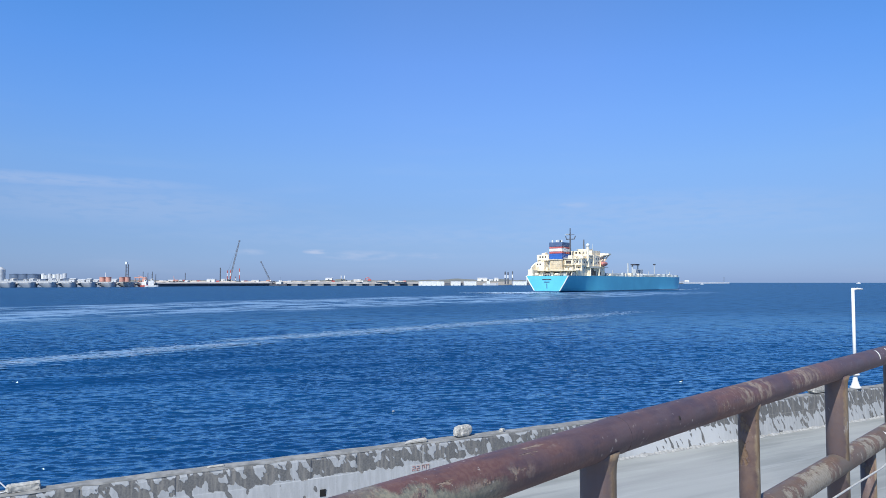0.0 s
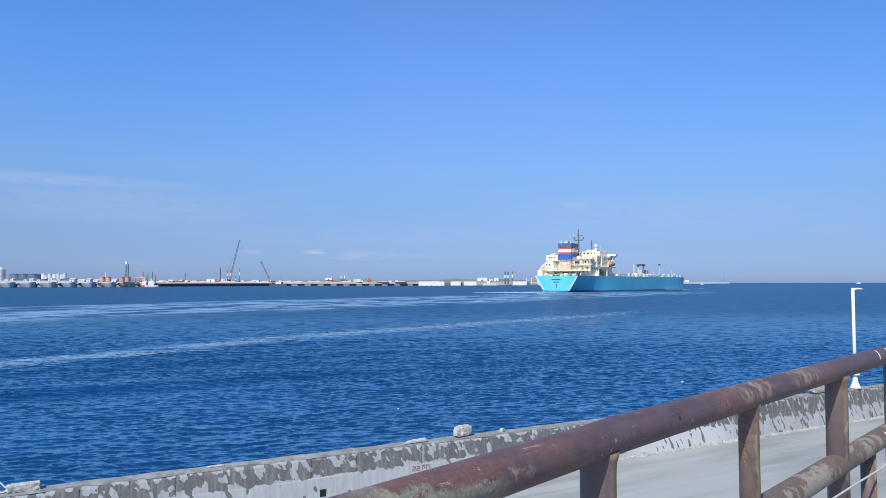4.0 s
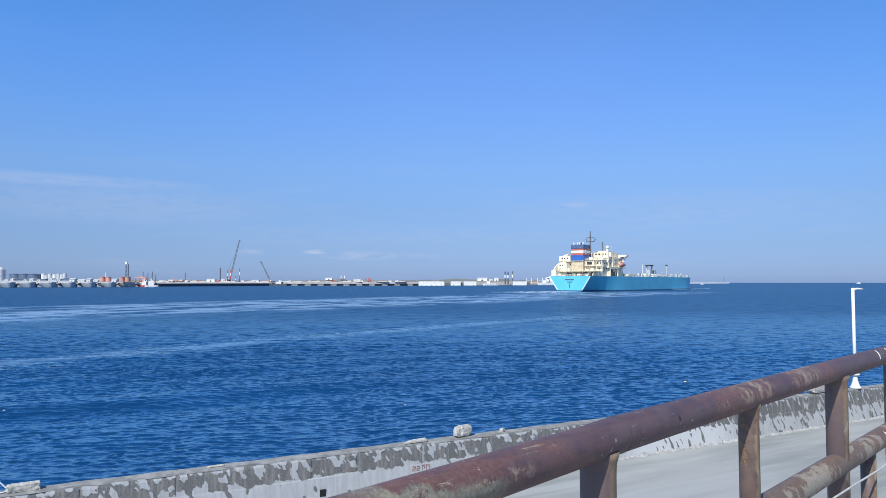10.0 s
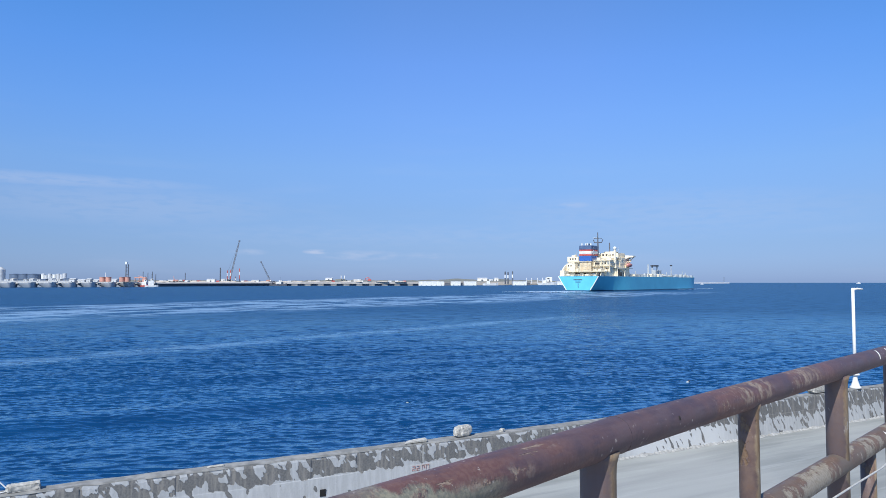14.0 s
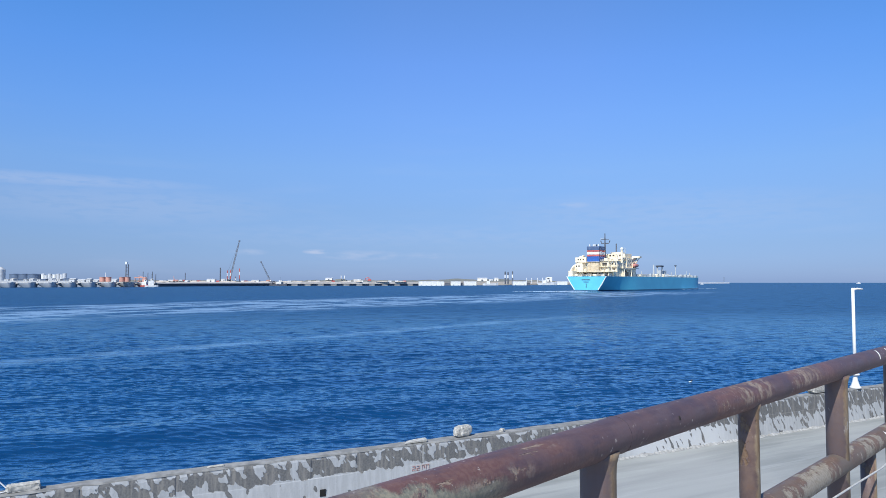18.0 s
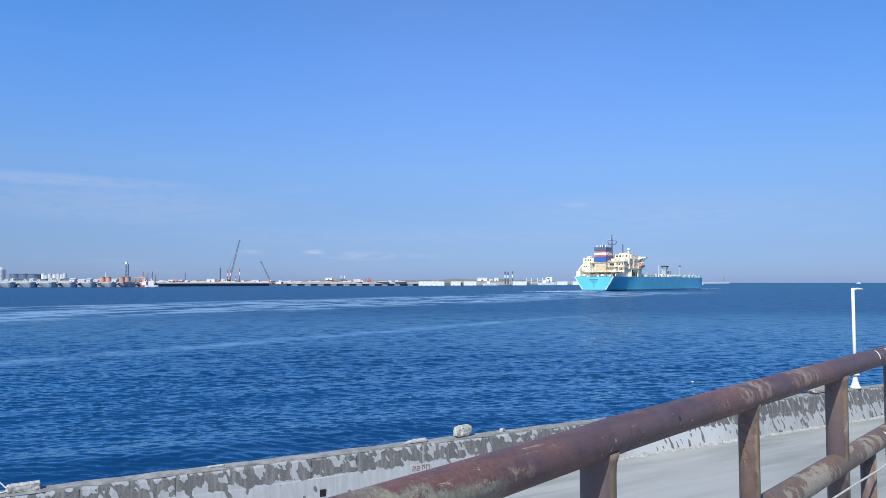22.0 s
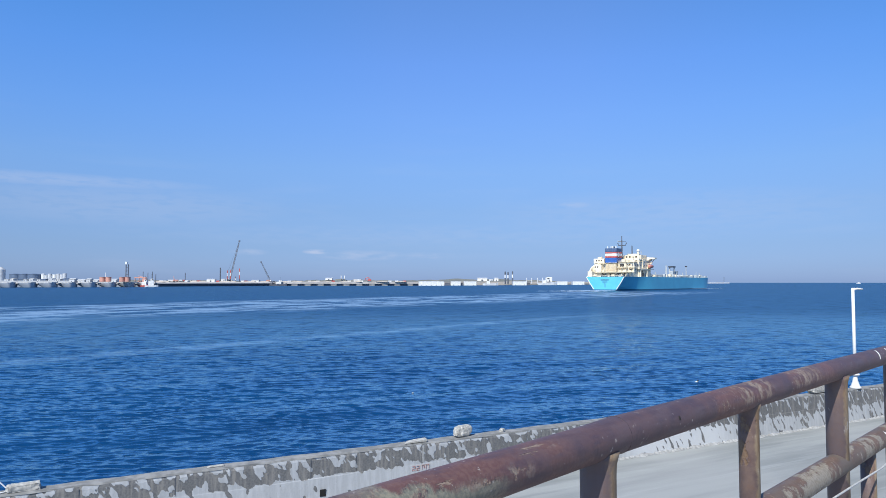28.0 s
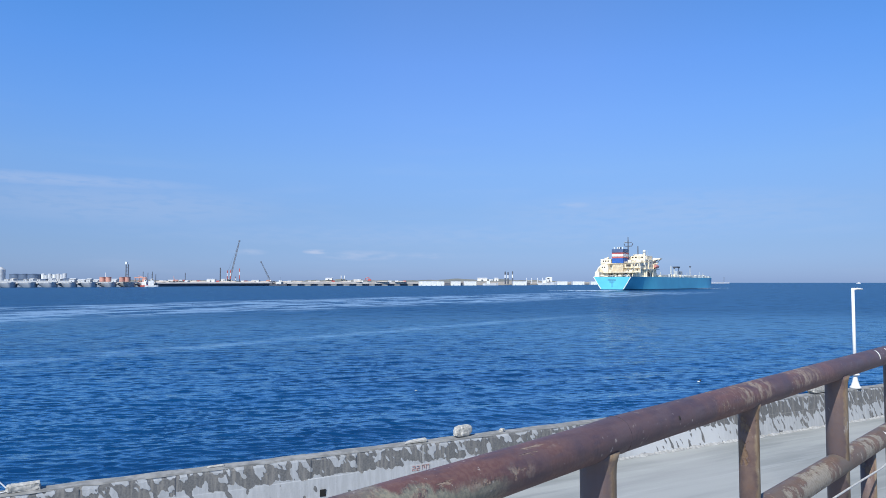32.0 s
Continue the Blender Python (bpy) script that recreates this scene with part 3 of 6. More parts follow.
# ---- sea ----
def make_sea():
    """A sheet of short crested waves, finest in the strip that drifts past the quay, flat and coarse far off."""
    rng = np.random.default_rng(5)
    y = [-5000.0, -300.0, 2.0]
    while y[-1] < 4900:
        y.append(y[-1] + max(0.07, 0.46 * (y[-1] - 13) ** 2 / 9225))
    y = np.array(y)
    u = np.concatenate([[-9.0, -3.0, -1.5], np.linspace(-1, 1, 720), [1.5, 3.0, 9.0]])
    Y, U = np.meshgrid(y, u, indexing="ij")
    W = 0.66 * np.maximum(Y, 0) + 24
    X = U * W + np.where(np.abs(U) > 2, np.sign(U) * 600, 0)
    gap_y, gap_x = np.maximum(0.07, 0.46 * (Y - 13) ** 2 / 9225), W / 360
    gap_y[(np.abs(U) > 1) | (Y < 1)] = 1e6
    Z = np.zeros_like(X)
    wx = X + 0.5 * np.sin(0.31 * Y + 0.9) + 0.3 * np.sin(0.83 * X + 0.4)
    wy = Y + 0.5 * np.sin(0.27 * X + 2.1) + 0.2 * np.sin(0.71 * Y + 1.3)
    gust = 1 + 0.12 * np.sin(0.11 * X + 0.07 * Y + 1.0) * np.sin(0.13 * Y - 0.05 * X)
    count = 96
    for i in range(count):
        lam = 0.34 * (4.5 / 0.34) ** ((i / (count - 1)) ** 1.3) * rng.uniform(0.96, 1.04)
        th = radians(103) + rng.normal(0, 0.33 if lam < 2 else 0.28)
        k = 2 * math.pi / lam
        c, s = math.cos(th), math.sin(th)
        amp = WAVE * lam * min(1.0, 0.8 / lam) ** 1.3 * np.clip((lam / np.maximum(gap_y * abs(s), gap_x * abs(c)) - 2.4) / 2.0, 0, 1) * gust * (1 + OPEN * min(1.0, lam / 2.0) * np.clip((Y - 50) / 90, 0, 1))
        a = k * (wx * c + wy * s) + rng.uniform(0, 6.28)
        pack = 1.35 * np.clip(0.3 + 0.7 * np.sin((X * rng.normal() + Y * rng.normal()) * 1.5 / lam + rng.uniform(0, 6.28)), 0, 1)
        Z += amp * pack * (np.sin(a) + SKEW * np.sin(2 * a))
    # low swells left by a passing boat, running in to the sea wall
    shift = LEAN * Z            # crests lean towards the quay
    run, along = 0.479 * X - 0.878 * Y, 0.878 * X + 0.479 * Y
    for at, lift, length, wide, mid, reach in ((-39.4, 0.30, 9.5, 4.2, 2.0, 30.0), (-52.5, 0.15, 8.5, 4.5, 18.0, 24.0), (-66.0, 0.13, 8.5, 6.0, 30.0, 30.0)):
        o = run - at + 0.5 * np.sin(0.16 * along + at)
        Z -= lift * np.sin(2 * math.pi * o / length) * np.exp(-(o / wide) ** 2) * np.exp(-((along - mid) / reach) ** 2) * (gap_y < 1)
    Y = Y - shift
    nr, na = X.shape
    idx = np.arange(nr * na).reshape(nr, na)
    q = np.stack([idx[:-1, :-1], idx[:-1, 1:], idx[1:, 1:], idx[1:, :-1]], -1).reshape(-1, 4)
    me = bpy.data.meshes.new("water")
    me.vertices.add(nr * na)
    me.vertices.foreach_set("co", np.stack([X, Y, Z], -1).ravel())
    me.loops.add(q.size)
    me.loops.foreach_set("vertex_index", q.ravel().astype(np.int32))
    me.polygons.add(len(q))
    me.polygons.foreach_set("loop_start", np.arange(0, q.size, 4, dtype=np.int32))
    me.polygons.foreach_set("use_smooth", np.ones(len(q), dtype=bool))
    me.update()
    me.validate()
    me.materials.append(WATER)
    return tagged(new("water", me), "deep blue choppy harbour water with pale wake bands", "sea", kind="structure")


WAVE, OPEN, SKEW, LEAN = 0.0073, 1.4, 0.32, 1.0
WATER_SHEET = make_sea()

# ---- quay: ground, sea wall ----
WALL_TURN = 28.54
QUAY = pose(-0.58, 18.56, 0, 0, 0, WALL_TURN)      # x along the wall, y out to sea


def structure(name, bm, material, label, category, m=None, smooth=False):
    return tagged(part(name, bm, material, None, "", smooth, m), label, category, kind="structure")


structure("ground", box(-4000, 4000, -4500, 0.26, -3.0, 2.0), ROAD, "pale worn concrete quay road with tyre streaks", "road", QUAY)


def sea_wall():
    bm = bmesh.new()
    rng = random.Random(3)
    n = 400
    sections = []
    for i in range(n + 1):
        x = -60 + i * 1.0
        j = [rng.uniform(-0.012, 0.012) for _ in range(6)]
        sections.append([(x, -0.06 + j[0], 2.004), (x, -0.006 + j[1] * 0.3, 2.70 + j[1]), (x, 0.0 + j[0] * 0.4, 2.72 + j[1]), (x, 0.005 + j[2] * 0.5, 3.14),
                         (x, 0.02, 3.205 + j[3]), (x, 0.25, 3.215 + j[4]), (x, 0.28, 3.16), (x, 0.28, 2.004)])
    return loft(sections, bm=bm)


SEA_WALL = structure("sea_wall", sea_wall(), WALL_PAINT, "grey concrete sea wall with peeling whitewash", "wall", QUAY)
structure("wall_coping", loft([[(-60 + i * 0.4, 0.015 + 0.012 * math.sin(i * 2.1) + 0.008 * math.sin(i * 0.73), 3.20), (-60 + i * 0.4, 0.28, 3.21), (-60 + i * 0.4, 0.27, 3.262 + 0.008 * math.sin(i * 1.7)), (-60 + i * 0.4, 0.03 + 0.01 * math.sin(i * 1.3), 3.240 + 0.008 * math.cos(i * 2.9))] for i in range(1001)]),
          COPING, "worn pale coping on the sea wall", "coping", QUAY)

rng_t = random.Random(9)
toe = []
for i in range(1600):
    x, j = -20 + i * 0.06, rng_t.uniform(-0.02, 0.02) + 0.025 * math.sin(i * 0.37) * math.sin(i * 0.111)
    toe.append([(x, -0.05, 2.0), (x, -0.054, 2.06 + j + rng_t.uniform(-0.012, 0.012)), (x, -0.10 - j * 0.6, 2.04 + rng_t.uniform(-0.012, 0.012)), (x, -0.15 - j * 1.6 + rng_t.uniform(-0.02, 0.02), 2.004)])
structure("wall_toe", loft(toe), GREY_LIME, "rough pale mortar toe along the foot of the sea wall", "kerb", QUAY)

# ---- terrace with the railing ----
DIR_L = Vector((math.sin(radians(40.9)), math.cos(radians(40.9)), 0))
OUT_R, OUT_L = Vector((-DIR_R.y, DIR_R.x, 0)), Vector((-DIR_L.y, DIR_L.x, 0))
DECK_Z = 5.92
e0, e1, e2 = POST0 - DIR_L * 20 + OUT_L * 0.16, POST0 + OUT_R * 0.16, POST0 + DIR_R * 30 + OUT_R * 0.16
deck_outline = [(e0.x, e0.y), (e1.x, e1.y), (e2.x, e2.y), (e2.x + 12, e2.y - 14), (e0.x + 12, e0.y - 14)]
structure("terrace", prism(deck_outline, DECK_Z - 0.3, DECK_Z), GREY_CONCRETE, "grey concrete terrace slab above the quay road", "terrace")
in_outline = [(x + 0.25, y - 0.3) for x, y in deck_outline]
structure("terrace_wall", prism(in_outline, 2.0, DECK_Z - 0.302), GREY_CONCRETE, "grey concrete wall carrying the terrace", "wall")


def railing():
    top, mid, cable = RAIL_TOP, EYE - 1.160 * K, EYE - 1.285 * K
    rail = thing("railing", pose(POST0.x, POST0.y, DECK_Z), "rusty purple-brown steel pipe railing with chipped paint", "railing")
    def loc(v, z):
        return (v.x - POST0.x, v.y - POST0.y, z - DECK_Z)
    bend = POST0 + DIR_R * 0.12 * K
    path = [loc(bend - DIR_L * s * K, top + 0.0155 * K * max(0.0, s - 0.25)) for s in (9, 6, 4, 3, 2, 1.2, 0.6, 0.2, 0.04)] + [loc(bend + DIR_R * s * K, top) for s in (0.04, 0.4, 1, 2, 3, 5, 9, 14)]
    part("top_rail", tube(path, [q * K for q in [0.0650] * 7 + [0.0660, 0.0672, 0.0672] + [0.0662] * 7], 32), RAIL, rail, smooth=True)
    part("middle_rail", tube([loc(POST0 - DIR_L * s * K, mid) for s in (9, 6, 3, 1)] + [loc(POST0 + DIR_R * s * K, mid) for s in (0.04, 1, 2, 3, 5, 9, 14)], 0.070 * K, 28), RAIL_MID, rail, smooth=True)
    radii = [0.064, 0.049, 0.065, 0.055, 0.06, 0.06, 0.06, 0.06, 0.06, 0.06]
    for k, r in enumerate(radii):
        r *= K
        p = POST0 + DIR_R * K * (0.0, 1.365, 2.80, 4.24, 5.68, 7.18, 8.62, 10.06, 11.5, 12.94)[k]
        bm = tube([loc(p, DECK_Z), loc(p, top - 0.10), loc(p, top - 0.068), loc(p, top - 0.052), loc(p, top - 0.03)], [r, r, r * 1.03, r * 1.10, r * 1.2], 24)
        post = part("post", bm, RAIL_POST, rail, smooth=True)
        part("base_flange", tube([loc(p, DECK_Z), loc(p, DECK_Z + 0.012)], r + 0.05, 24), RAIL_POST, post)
        if k > 0:
            h = p + DIR_R * 0.70 * K
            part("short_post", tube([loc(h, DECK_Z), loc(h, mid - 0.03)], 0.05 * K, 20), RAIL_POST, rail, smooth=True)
    for k in (1, 2, 3, 4):
        p = POST0 - DIR_L * 1.435 * K * k
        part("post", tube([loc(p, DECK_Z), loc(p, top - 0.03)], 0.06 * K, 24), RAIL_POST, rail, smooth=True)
    # weld bead round the pipe at the bend
    ring = [loc(bend + OUT_R * math.cos(i * math.pi / 12) * 0.0672 * K + DIR_R * 0.002 * math.sin(i * 2.3), top + math.sin(i * math.pi / 12) * 0.0672 * K) for i in range(25)]
    part("weld_bead", tube(ring, [0.0019 + 0.0006 * math.sin(i * 1.9) for i in range(25)], 6), BLACK_WELD, rail, smooth=True)
    part("cable", tube([loc(POST0 + (DIR_R * s - OUT_R * 0.08) * K, cable - 0.02 * K * math.sin(s * 2.2)) for s in (0, 0.7, 1.4, 2.1, 2.8, 3.5, 4.2, 4.9, 5.6, 7, 9)], 0.0062 * K, 8), ROPE, rail, "white plastic-coated cable", smooth=True)
    # nicks and drips of paint that wrap the tubes
    def mark(s, z, r, a0, a1, w, material, lean=0.0):
        r, w = r * K, w * K
        pts = []
        for i in range(9):
            a = radians(a0 + (a1 - a0) * i / 8)
            p = POST0 + DIR_R * K * (s + lean * i / 8) - OUT_R * math.cos(a) * r
            pts.append(loc(p, z + math.sin(a) * r))
        part("paint_mark", tube(pts, [w * k for k in (0.3, 0.8, 1, 1, 1, 1, 1, 0.8, 0.3)], 6), material, rail)
    mark(3.62, top, 0.0662, 5, 75, 0.005, ROPE, 0.05)
    mark(3.88, top, 0.0662, 10, 70, 0.005, ROPE, 0.04)
    mark(3.78, mid, 0.0702, -40, 60, 0.007, ROPE)
    def hang(s):
        return POST0 + (DIR_R * s - OUT_R * 0.09) * K
    part("rope_tie", tube([loc(hang(3.80), mid + 0.017), loc(hang(3.83), mid - 0.068), loc(hang(3.82), mid - 0.17), loc(hang(3.86), mid - 0.28)], [0.009, 0.010, 0.012, 0.005], 8), ROPE, rail, "white cord tied round the middle rail", smooth=True)
    part("rope_tie", tube([loc(hang(3.78), mid + 0.009), loc(hang(3.76), mid - 0.085), loc(hang(3.79), mid - 0.20)], [0.0085, 0.0095, 0.004], 8), ROPE, rail, "white cord tied round the middle rail", smooth=True)
    mark(0.02, top, 0.0665, -14, 2, 0.004, ROPE)
    mark(0.50, top, 0.0662, 8, 24, 0.005, BLACK_MARK)
    return rail


railing()


# ---- lamp post and rubble on the sea wall ----
def on_wall(x, y, z, turn=0.0):
    return QUAY @ pose(x, y, z, 0, 0, turn)


def lamp_post():
    t = thing("lamp_post", on_wall(19.52, 0.15, 3.25, -WALL_TURN), "slim white lamp post with a flared foot on the sea wall", "lamp post")
    part("foot", tube([(0, 0, 0), (0, 0, 0.05), (0, 0, 0.10), (0, 0, 0.3), (0, 0, 0.42), (0, 0, 0.55)], [0.21, 0.21, 0.16, 0.10, 0.085, 0.08], 16), POLE_WHITE, t, smooth=True)
    part("collar", tube([(0, 0, 0.5), (0, 0, 0.53), (0, 0, 0.57), (0, 0, 0.6)], [0.09, 0.17, 0.17, 0.09], 16), POLE_WHITE, t, smooth=True)
    part("pole", tube([(0, 0, 0.55), (0, 0, 2.0), (0, 0, 4.0)], [0.068, 0.062, 0.058], 16), POLE_WHITE, t, smooth=True)
    part("arm", tube([(0, 0, 3.95), (0.18, 0, 3.97), (0.40, 0, 3.95)], [0.045, 0.04, 0.03], 10), POLE_WHITE, t, smooth=True)
    return t


lamp_post()


def rubble(name, m, sx, sy, sz, seed, label, power=0.5):
    rng = random.Random(seed)
    bm = bmesh.new()
    bmesh.ops.create_icosphere(bm, subdivisions=4, radius=1)
    off = Vector((seed * 3.1, seed * 1.7, 0))
    for v in bm.verts:
        p = v.co.normalized()
        q = Vector([math.copysign(abs(c) ** power, c) for c in p])
        k = 1 + 0.16 * noise.noise(p * 1.6 + off) + 0.09 * noise.noise(p * 4.5 + off) + 0.06 * noise.noise(p * 11 + off)
        v.co = Vector((q.x * sx / 2, q.y * sy / 2, max(q.z, -0.85) * sz / 2)) * k * 0.9
    lowest = min(v.co.z for v in bm.verts)
    for v in bm.verts:
        v.co.z -= lowest
    ob = part(name, bm, RUBBLE, None, "", False, m)
    return tagged(ob, label, "rubble", "rubble on the sea wall")


rubble("concrete_lump", on_wall(1.37, 0.17, 3.245, 10), 0.66, 0.28, 0.355, 2, "rounded pale lump of broken concrete on the wall top", 0.66)
rubble("concrete_slab", on_wall(-9.0, 0.16, 3.245, 3), 0.66, 0.24, 0.17, 4, "broken flat concrete slab on the wall top", 0.3)
chip = prism([(-0.36, -0.09), (0.30, -0.11), (0.34, 0.08), (0.1, 0.12), (-0.2, 0.10)], 0, 0.022)
for v in chip.verts:
    v.co.z += max(0.0, v.co.x + 0.36) * 0.055 * (v.co.z > 0.01)
tagged(part("concrete_chip", chip, RUBBLE, None, "", False, on_wall(-0.1, 0.14, 3.262, 3)), "long thin slab of pale concrete on the wall top", "rubble", "rubble on the sea wall")
rubble("concrete_chip", on_wall(2.65, 0.15, 3.245, 30), 0.16, 0.14, 0.11, 6, "small white stone on the wall top")
rubble("concrete_chip", on_wall(-5.2, 0.15, 3.245, 2), 0.42, 0.10, 0.045, 7, "thin pale concrete chip on the wall top")
rubble("concrete_lump", on_wall(17.1, 0.15, 3.245, 2), 1.25, 0.38, 0.5, 8, "broken block of pale concrete on the wall top")
rubble("concrete_lump", on_wall(21.9, 0.15, 3.245, 2), 0.5, 0.34, 0.34, 9, "broken block of grey concrete on the wall top")

# a solid near-black block, the shade inside the hole painted as its colour
part("drain_hole", box(-0.075, 0.075, -0.003, 0.06, 0, 0.17, 0.003), BLACK_HOLE, SEA_WALL, "dark square drain hole", at=pose(-2.70, -0.04, 2.26))
for i, (x0, x1, z0, z1) in enumerate(((0.0, 0.09, 0.0, 0.014), (0.0, 0.09, 0.11, 0.124), (0.076, 0.09, 0.05, 0.11), (0.0, 0.014, 0.0, 0.05), (0.0, 0.09, 0.05, 0.064), (0.13, 0.22, 0.0, 0.014), (0.13, 0.22, 0.11, 0.124), (0.206, 0.22, 0.05, 0.11), (0.13, 0.144, 0.0, 0.05), (0.13, 0.22, 0.05, 0.064),
                                     (0.28, 0.296, 0.0, 0.13), (0.28, 0.36, 0.115, 0.13), (0.345, 0.36, 0.04, 0.13), (0.40, 0.416, 0.0, 0.13), (0.40, 0.50, 0.115, 0.13), (0.485, 0.50, 0.0, 0.12))):
    part("red_stroke", box(x0, x1, -0.028, -0.004, z0, z1), GRAFFITI, SEA_WALL, at=pose(-0.27, 0, 2.555))
part("white_strip", box(-0.028, 0.028, -0.006, 0.0, 0, 0.44), GREY_LIME, SEA_WALL, "vertical strip of pale mortar", at=pose(0.07, 0.0, 2.74))
for x, w in ((-3.0, 0.009), (-1.83, 0.01), (0.025, 0.01), (3.4, 0.01), (6.9, 0.01), (-6.1, 0.008), (-8.0, 0.008)):
    part("joint_crack", box(-w / 2, w / 2, -0.005, 0.01, 0, 0.42), SHORE_STEEL, SEA_WALL, "dark vertical joint crack", at=pose(x, 0.0, 2.75))
tagged(part("bent_wire", tube([(0, 0, 0.012), (0.2, 0.02, 0.012), (0.28, 0.05, 0.05), (0.2, 0.06, 0.14), (0.05, 0.08, 0.3), (-0.1, 0.08, 0.42)], 0.014, 8), POLE_WHITE, None, "", True, on_wall(-9.55, 0.1, 3.25)), "bent white rope end on the wall top", "rope")


# ---- tanker ----
def tanker():
    t = thing("tanker", pose(76.43, 511.85, 0, 0, 0, -37.3), "light blue oil tanker with a cream superstructure aft, under way", "ship")
    L, DZ = 262.0, 11.8

    def half(y, z):
        """Half-breadth of the hull at y from the stern and height z."""
        k = min(1.0, max(0.0, (z + 3) / (DZ + 3)))
        aft_deck, aft_low = 17.4, 9.6
        aft = aft_low + (aft_deck - aft_low) * min(1.0, max(0.0, z) / DZ) ** 0.9
        e = min(1.0, y / 55.0)
        e = e * e * (3 - 2 * e)
        w = aft + (22.5 - aft) * e
        if y > 196:
            s = (y - 196) / (L - 196 - 7.0 * (1 - k))
            w *= max(0.0, 1 - min(1.0, s) ** 2.3) ** 0.7
        return max(w, 0.05)

    ys = [0, 2, 4, 6, 8, 10, 12, 15, 18, 22, 26, 31, 36, 42, 48, 54, 60, 75, 90, 130, 170, 196, 206, 215, 223, 231, 238, 244, 249, 254, 257.5, 260, 261.6]

    def shell(levels):
        secs = []
        for y in ys:
            top = [(half(y, z), y - (0 if y > 5 else 0.0), z) for z in levels]
            secs.append([(-x, yy, z) for x, yy, z in top[::-1]] + top)
        return secs

    hull = part("hull", loft(shell([0.9, 3, 4.5, 6, 7.5, 9, 10.5, DZ]), closed=True, cap=True), HULL, t, smooth=True)
    hull.data.set_sharp_from_angle(angle=radians(28))
    part("boot_topping", loft(shell([-2.5, 0.0, 0.9]), closed=True, cap=True), BOOT, t, "dark waterline band")
    # transom outline, name and port of registry as plain bars
    for s in (-1, 1):
        part("transom_edge", tube([(s * (half(0, 1.0)), -0.1, 1.0), (s * half(0, 6), -0.1, 6), (s * half(0, DZ), -0.1, DZ)], 0.4, 6), WHITE, t)
    for x0, x1, z0, z1 in ((-4.0, 3.6, 8.7, 9.4), (-2.4, 2.2, 7.0, 7.6), (-0.25, 0.25, 2.6, 6.2)):
        part("stern_lettering", box(x0, x1, -0.12, 0.02, z0, z1), DARK, hull)
    part("bulwark", loft([[(-x, y, DZ), (-x, y, DZ + 1.1), (x, y, DZ + 1.1), (x, y, DZ)] for y, x in ((241, half(241, DZ)), (248, half(248, DZ)), (254, half(254, DZ)), (259, half(259, DZ)), (262.2, 0.4))], cap=True), HULL, t)
    part("weather_deck", loft([[(-half(y, DZ) + 0.3, y, DZ + 0.02), (half(y, DZ) - 0.3, y, DZ + 0.02), (half(y, DZ) - 0.3, y, DZ + 0.12), (-half(y, DZ) + 0.3, y, DZ + 0.12)] for y in ys[1:-1]]), DECK_GREY, t)

    def block(name, x0, x1, y0, y1, z0, z1, material=CREAM, label="", bevel=0.15):
        return part(name, box(x0, x1, y0, y1, z0, z1, bevel), material, t, label)

    D = DZ + 0.1
    # accommodation and engine casing
    poop_house = block("poop_house", -17.5, 17.5, 15, 62, D, 15.6)
    upper_house = block("upper_house", -19.5, -9.2, 21, 40, 15.6, 24.0)
    port_house_top = block("port_house_top", -19.8, -9.6, 20.5, 38, 24.0, 28.2)
    engine_casing = block("engine_casing", -6.9, 2.7, 18, 33, 15.6, 24.2, TAN)
    casing_house = block("casing_house", -12.4, -6.9, 18.6, 36, 15.6, 23.4)
    block("funnel_deck", -7.6, 3.4, 29, 42, 15.6, 25.6)
    aft_house = block("aft_house", -16.5, -9.0, 12.5, 20, D, 22.4)
    stair_house = block("stair_house", 2.9, 17.4, 22, 41, 15.6, 24.6)
    main_house = block("main_house", -18, 18, 41, 60, 15.6, 27.6)
    navigation_bridge = block("navigation_bridge", -10, 14, 46, 61, 27.6, 31.6)
    wheelhouse_top = block("wheelhouse_top", 1, 10, 46.5, 56, 31.6, 32.9)
    block("chart_house", -8.5, -1, 44, 52, 27.6, 31.0)
    block("bridge_deck", -19, 19, 52, 61, 26.6, 27.8)
    for s in (-1, 1):
        part("bridge_wing", loft([[(s * 17, 54, z0), (s * 17, 60.5, z0), (s * 17, 60.5, 29.6), (s * 17, 54, 29.6)] if k == 0 else [(s * 23.4, 55.5, z0), (s * 23.4, 60.5, z0), (s * 23.4, 60.5, 29.3), (s * 23.4, 55.5, 29.3)] for k, z0 in enumerate((27.6, 28.2))]), CREAM, t)
        part("wing_bracket", loft([[(s * 18, y, 22.5), (s * 18, y, 24.4), (s * 22.8, y, 28.1), (s * 22.0, y, 28.1)] for y in (57.5, 59.5)]), CREAM, t)
        part("boat_gallows", tube([(s * 19.6, 31, D), (s * 19.6, 31, 18.2), (s * 19.6, 46, 18.2), (s * 19.6, 46, D)], 0.7, 6), CREAM, t)
        part("gallows_deck", box(s * 17.5 - 2.7, s * 17.5 + 2.7, 28, 62, 18.6, 19.1), CREAM, t)
        part("lifeboat", loft([[(s * 19.9 + 1.6 * w * c, y, 21.4 + 1.7 * w * q) for c, q in ((1, 0), (0.75, 0.7), (0, 1), (-0.75, 0.7), (-1, 0), (-0.7, -0.7), (0, -1), (0.7, -0.7))] for y, w in ((50.5, 0.35), (51.5, 0.8), (54, 1.0), (57, 1.0), (59, 0.8), (60.2, 0.3))]), LIFEBOAT, t, "faded red enclosed lifeboat", smooth=True)
        part("davit", tube([(s * 18.2, 52, 19), (s * 18.6, 52, 23.5), (s * 20.4, 52, 24.6)], 0.35, 6), CREAM, t)
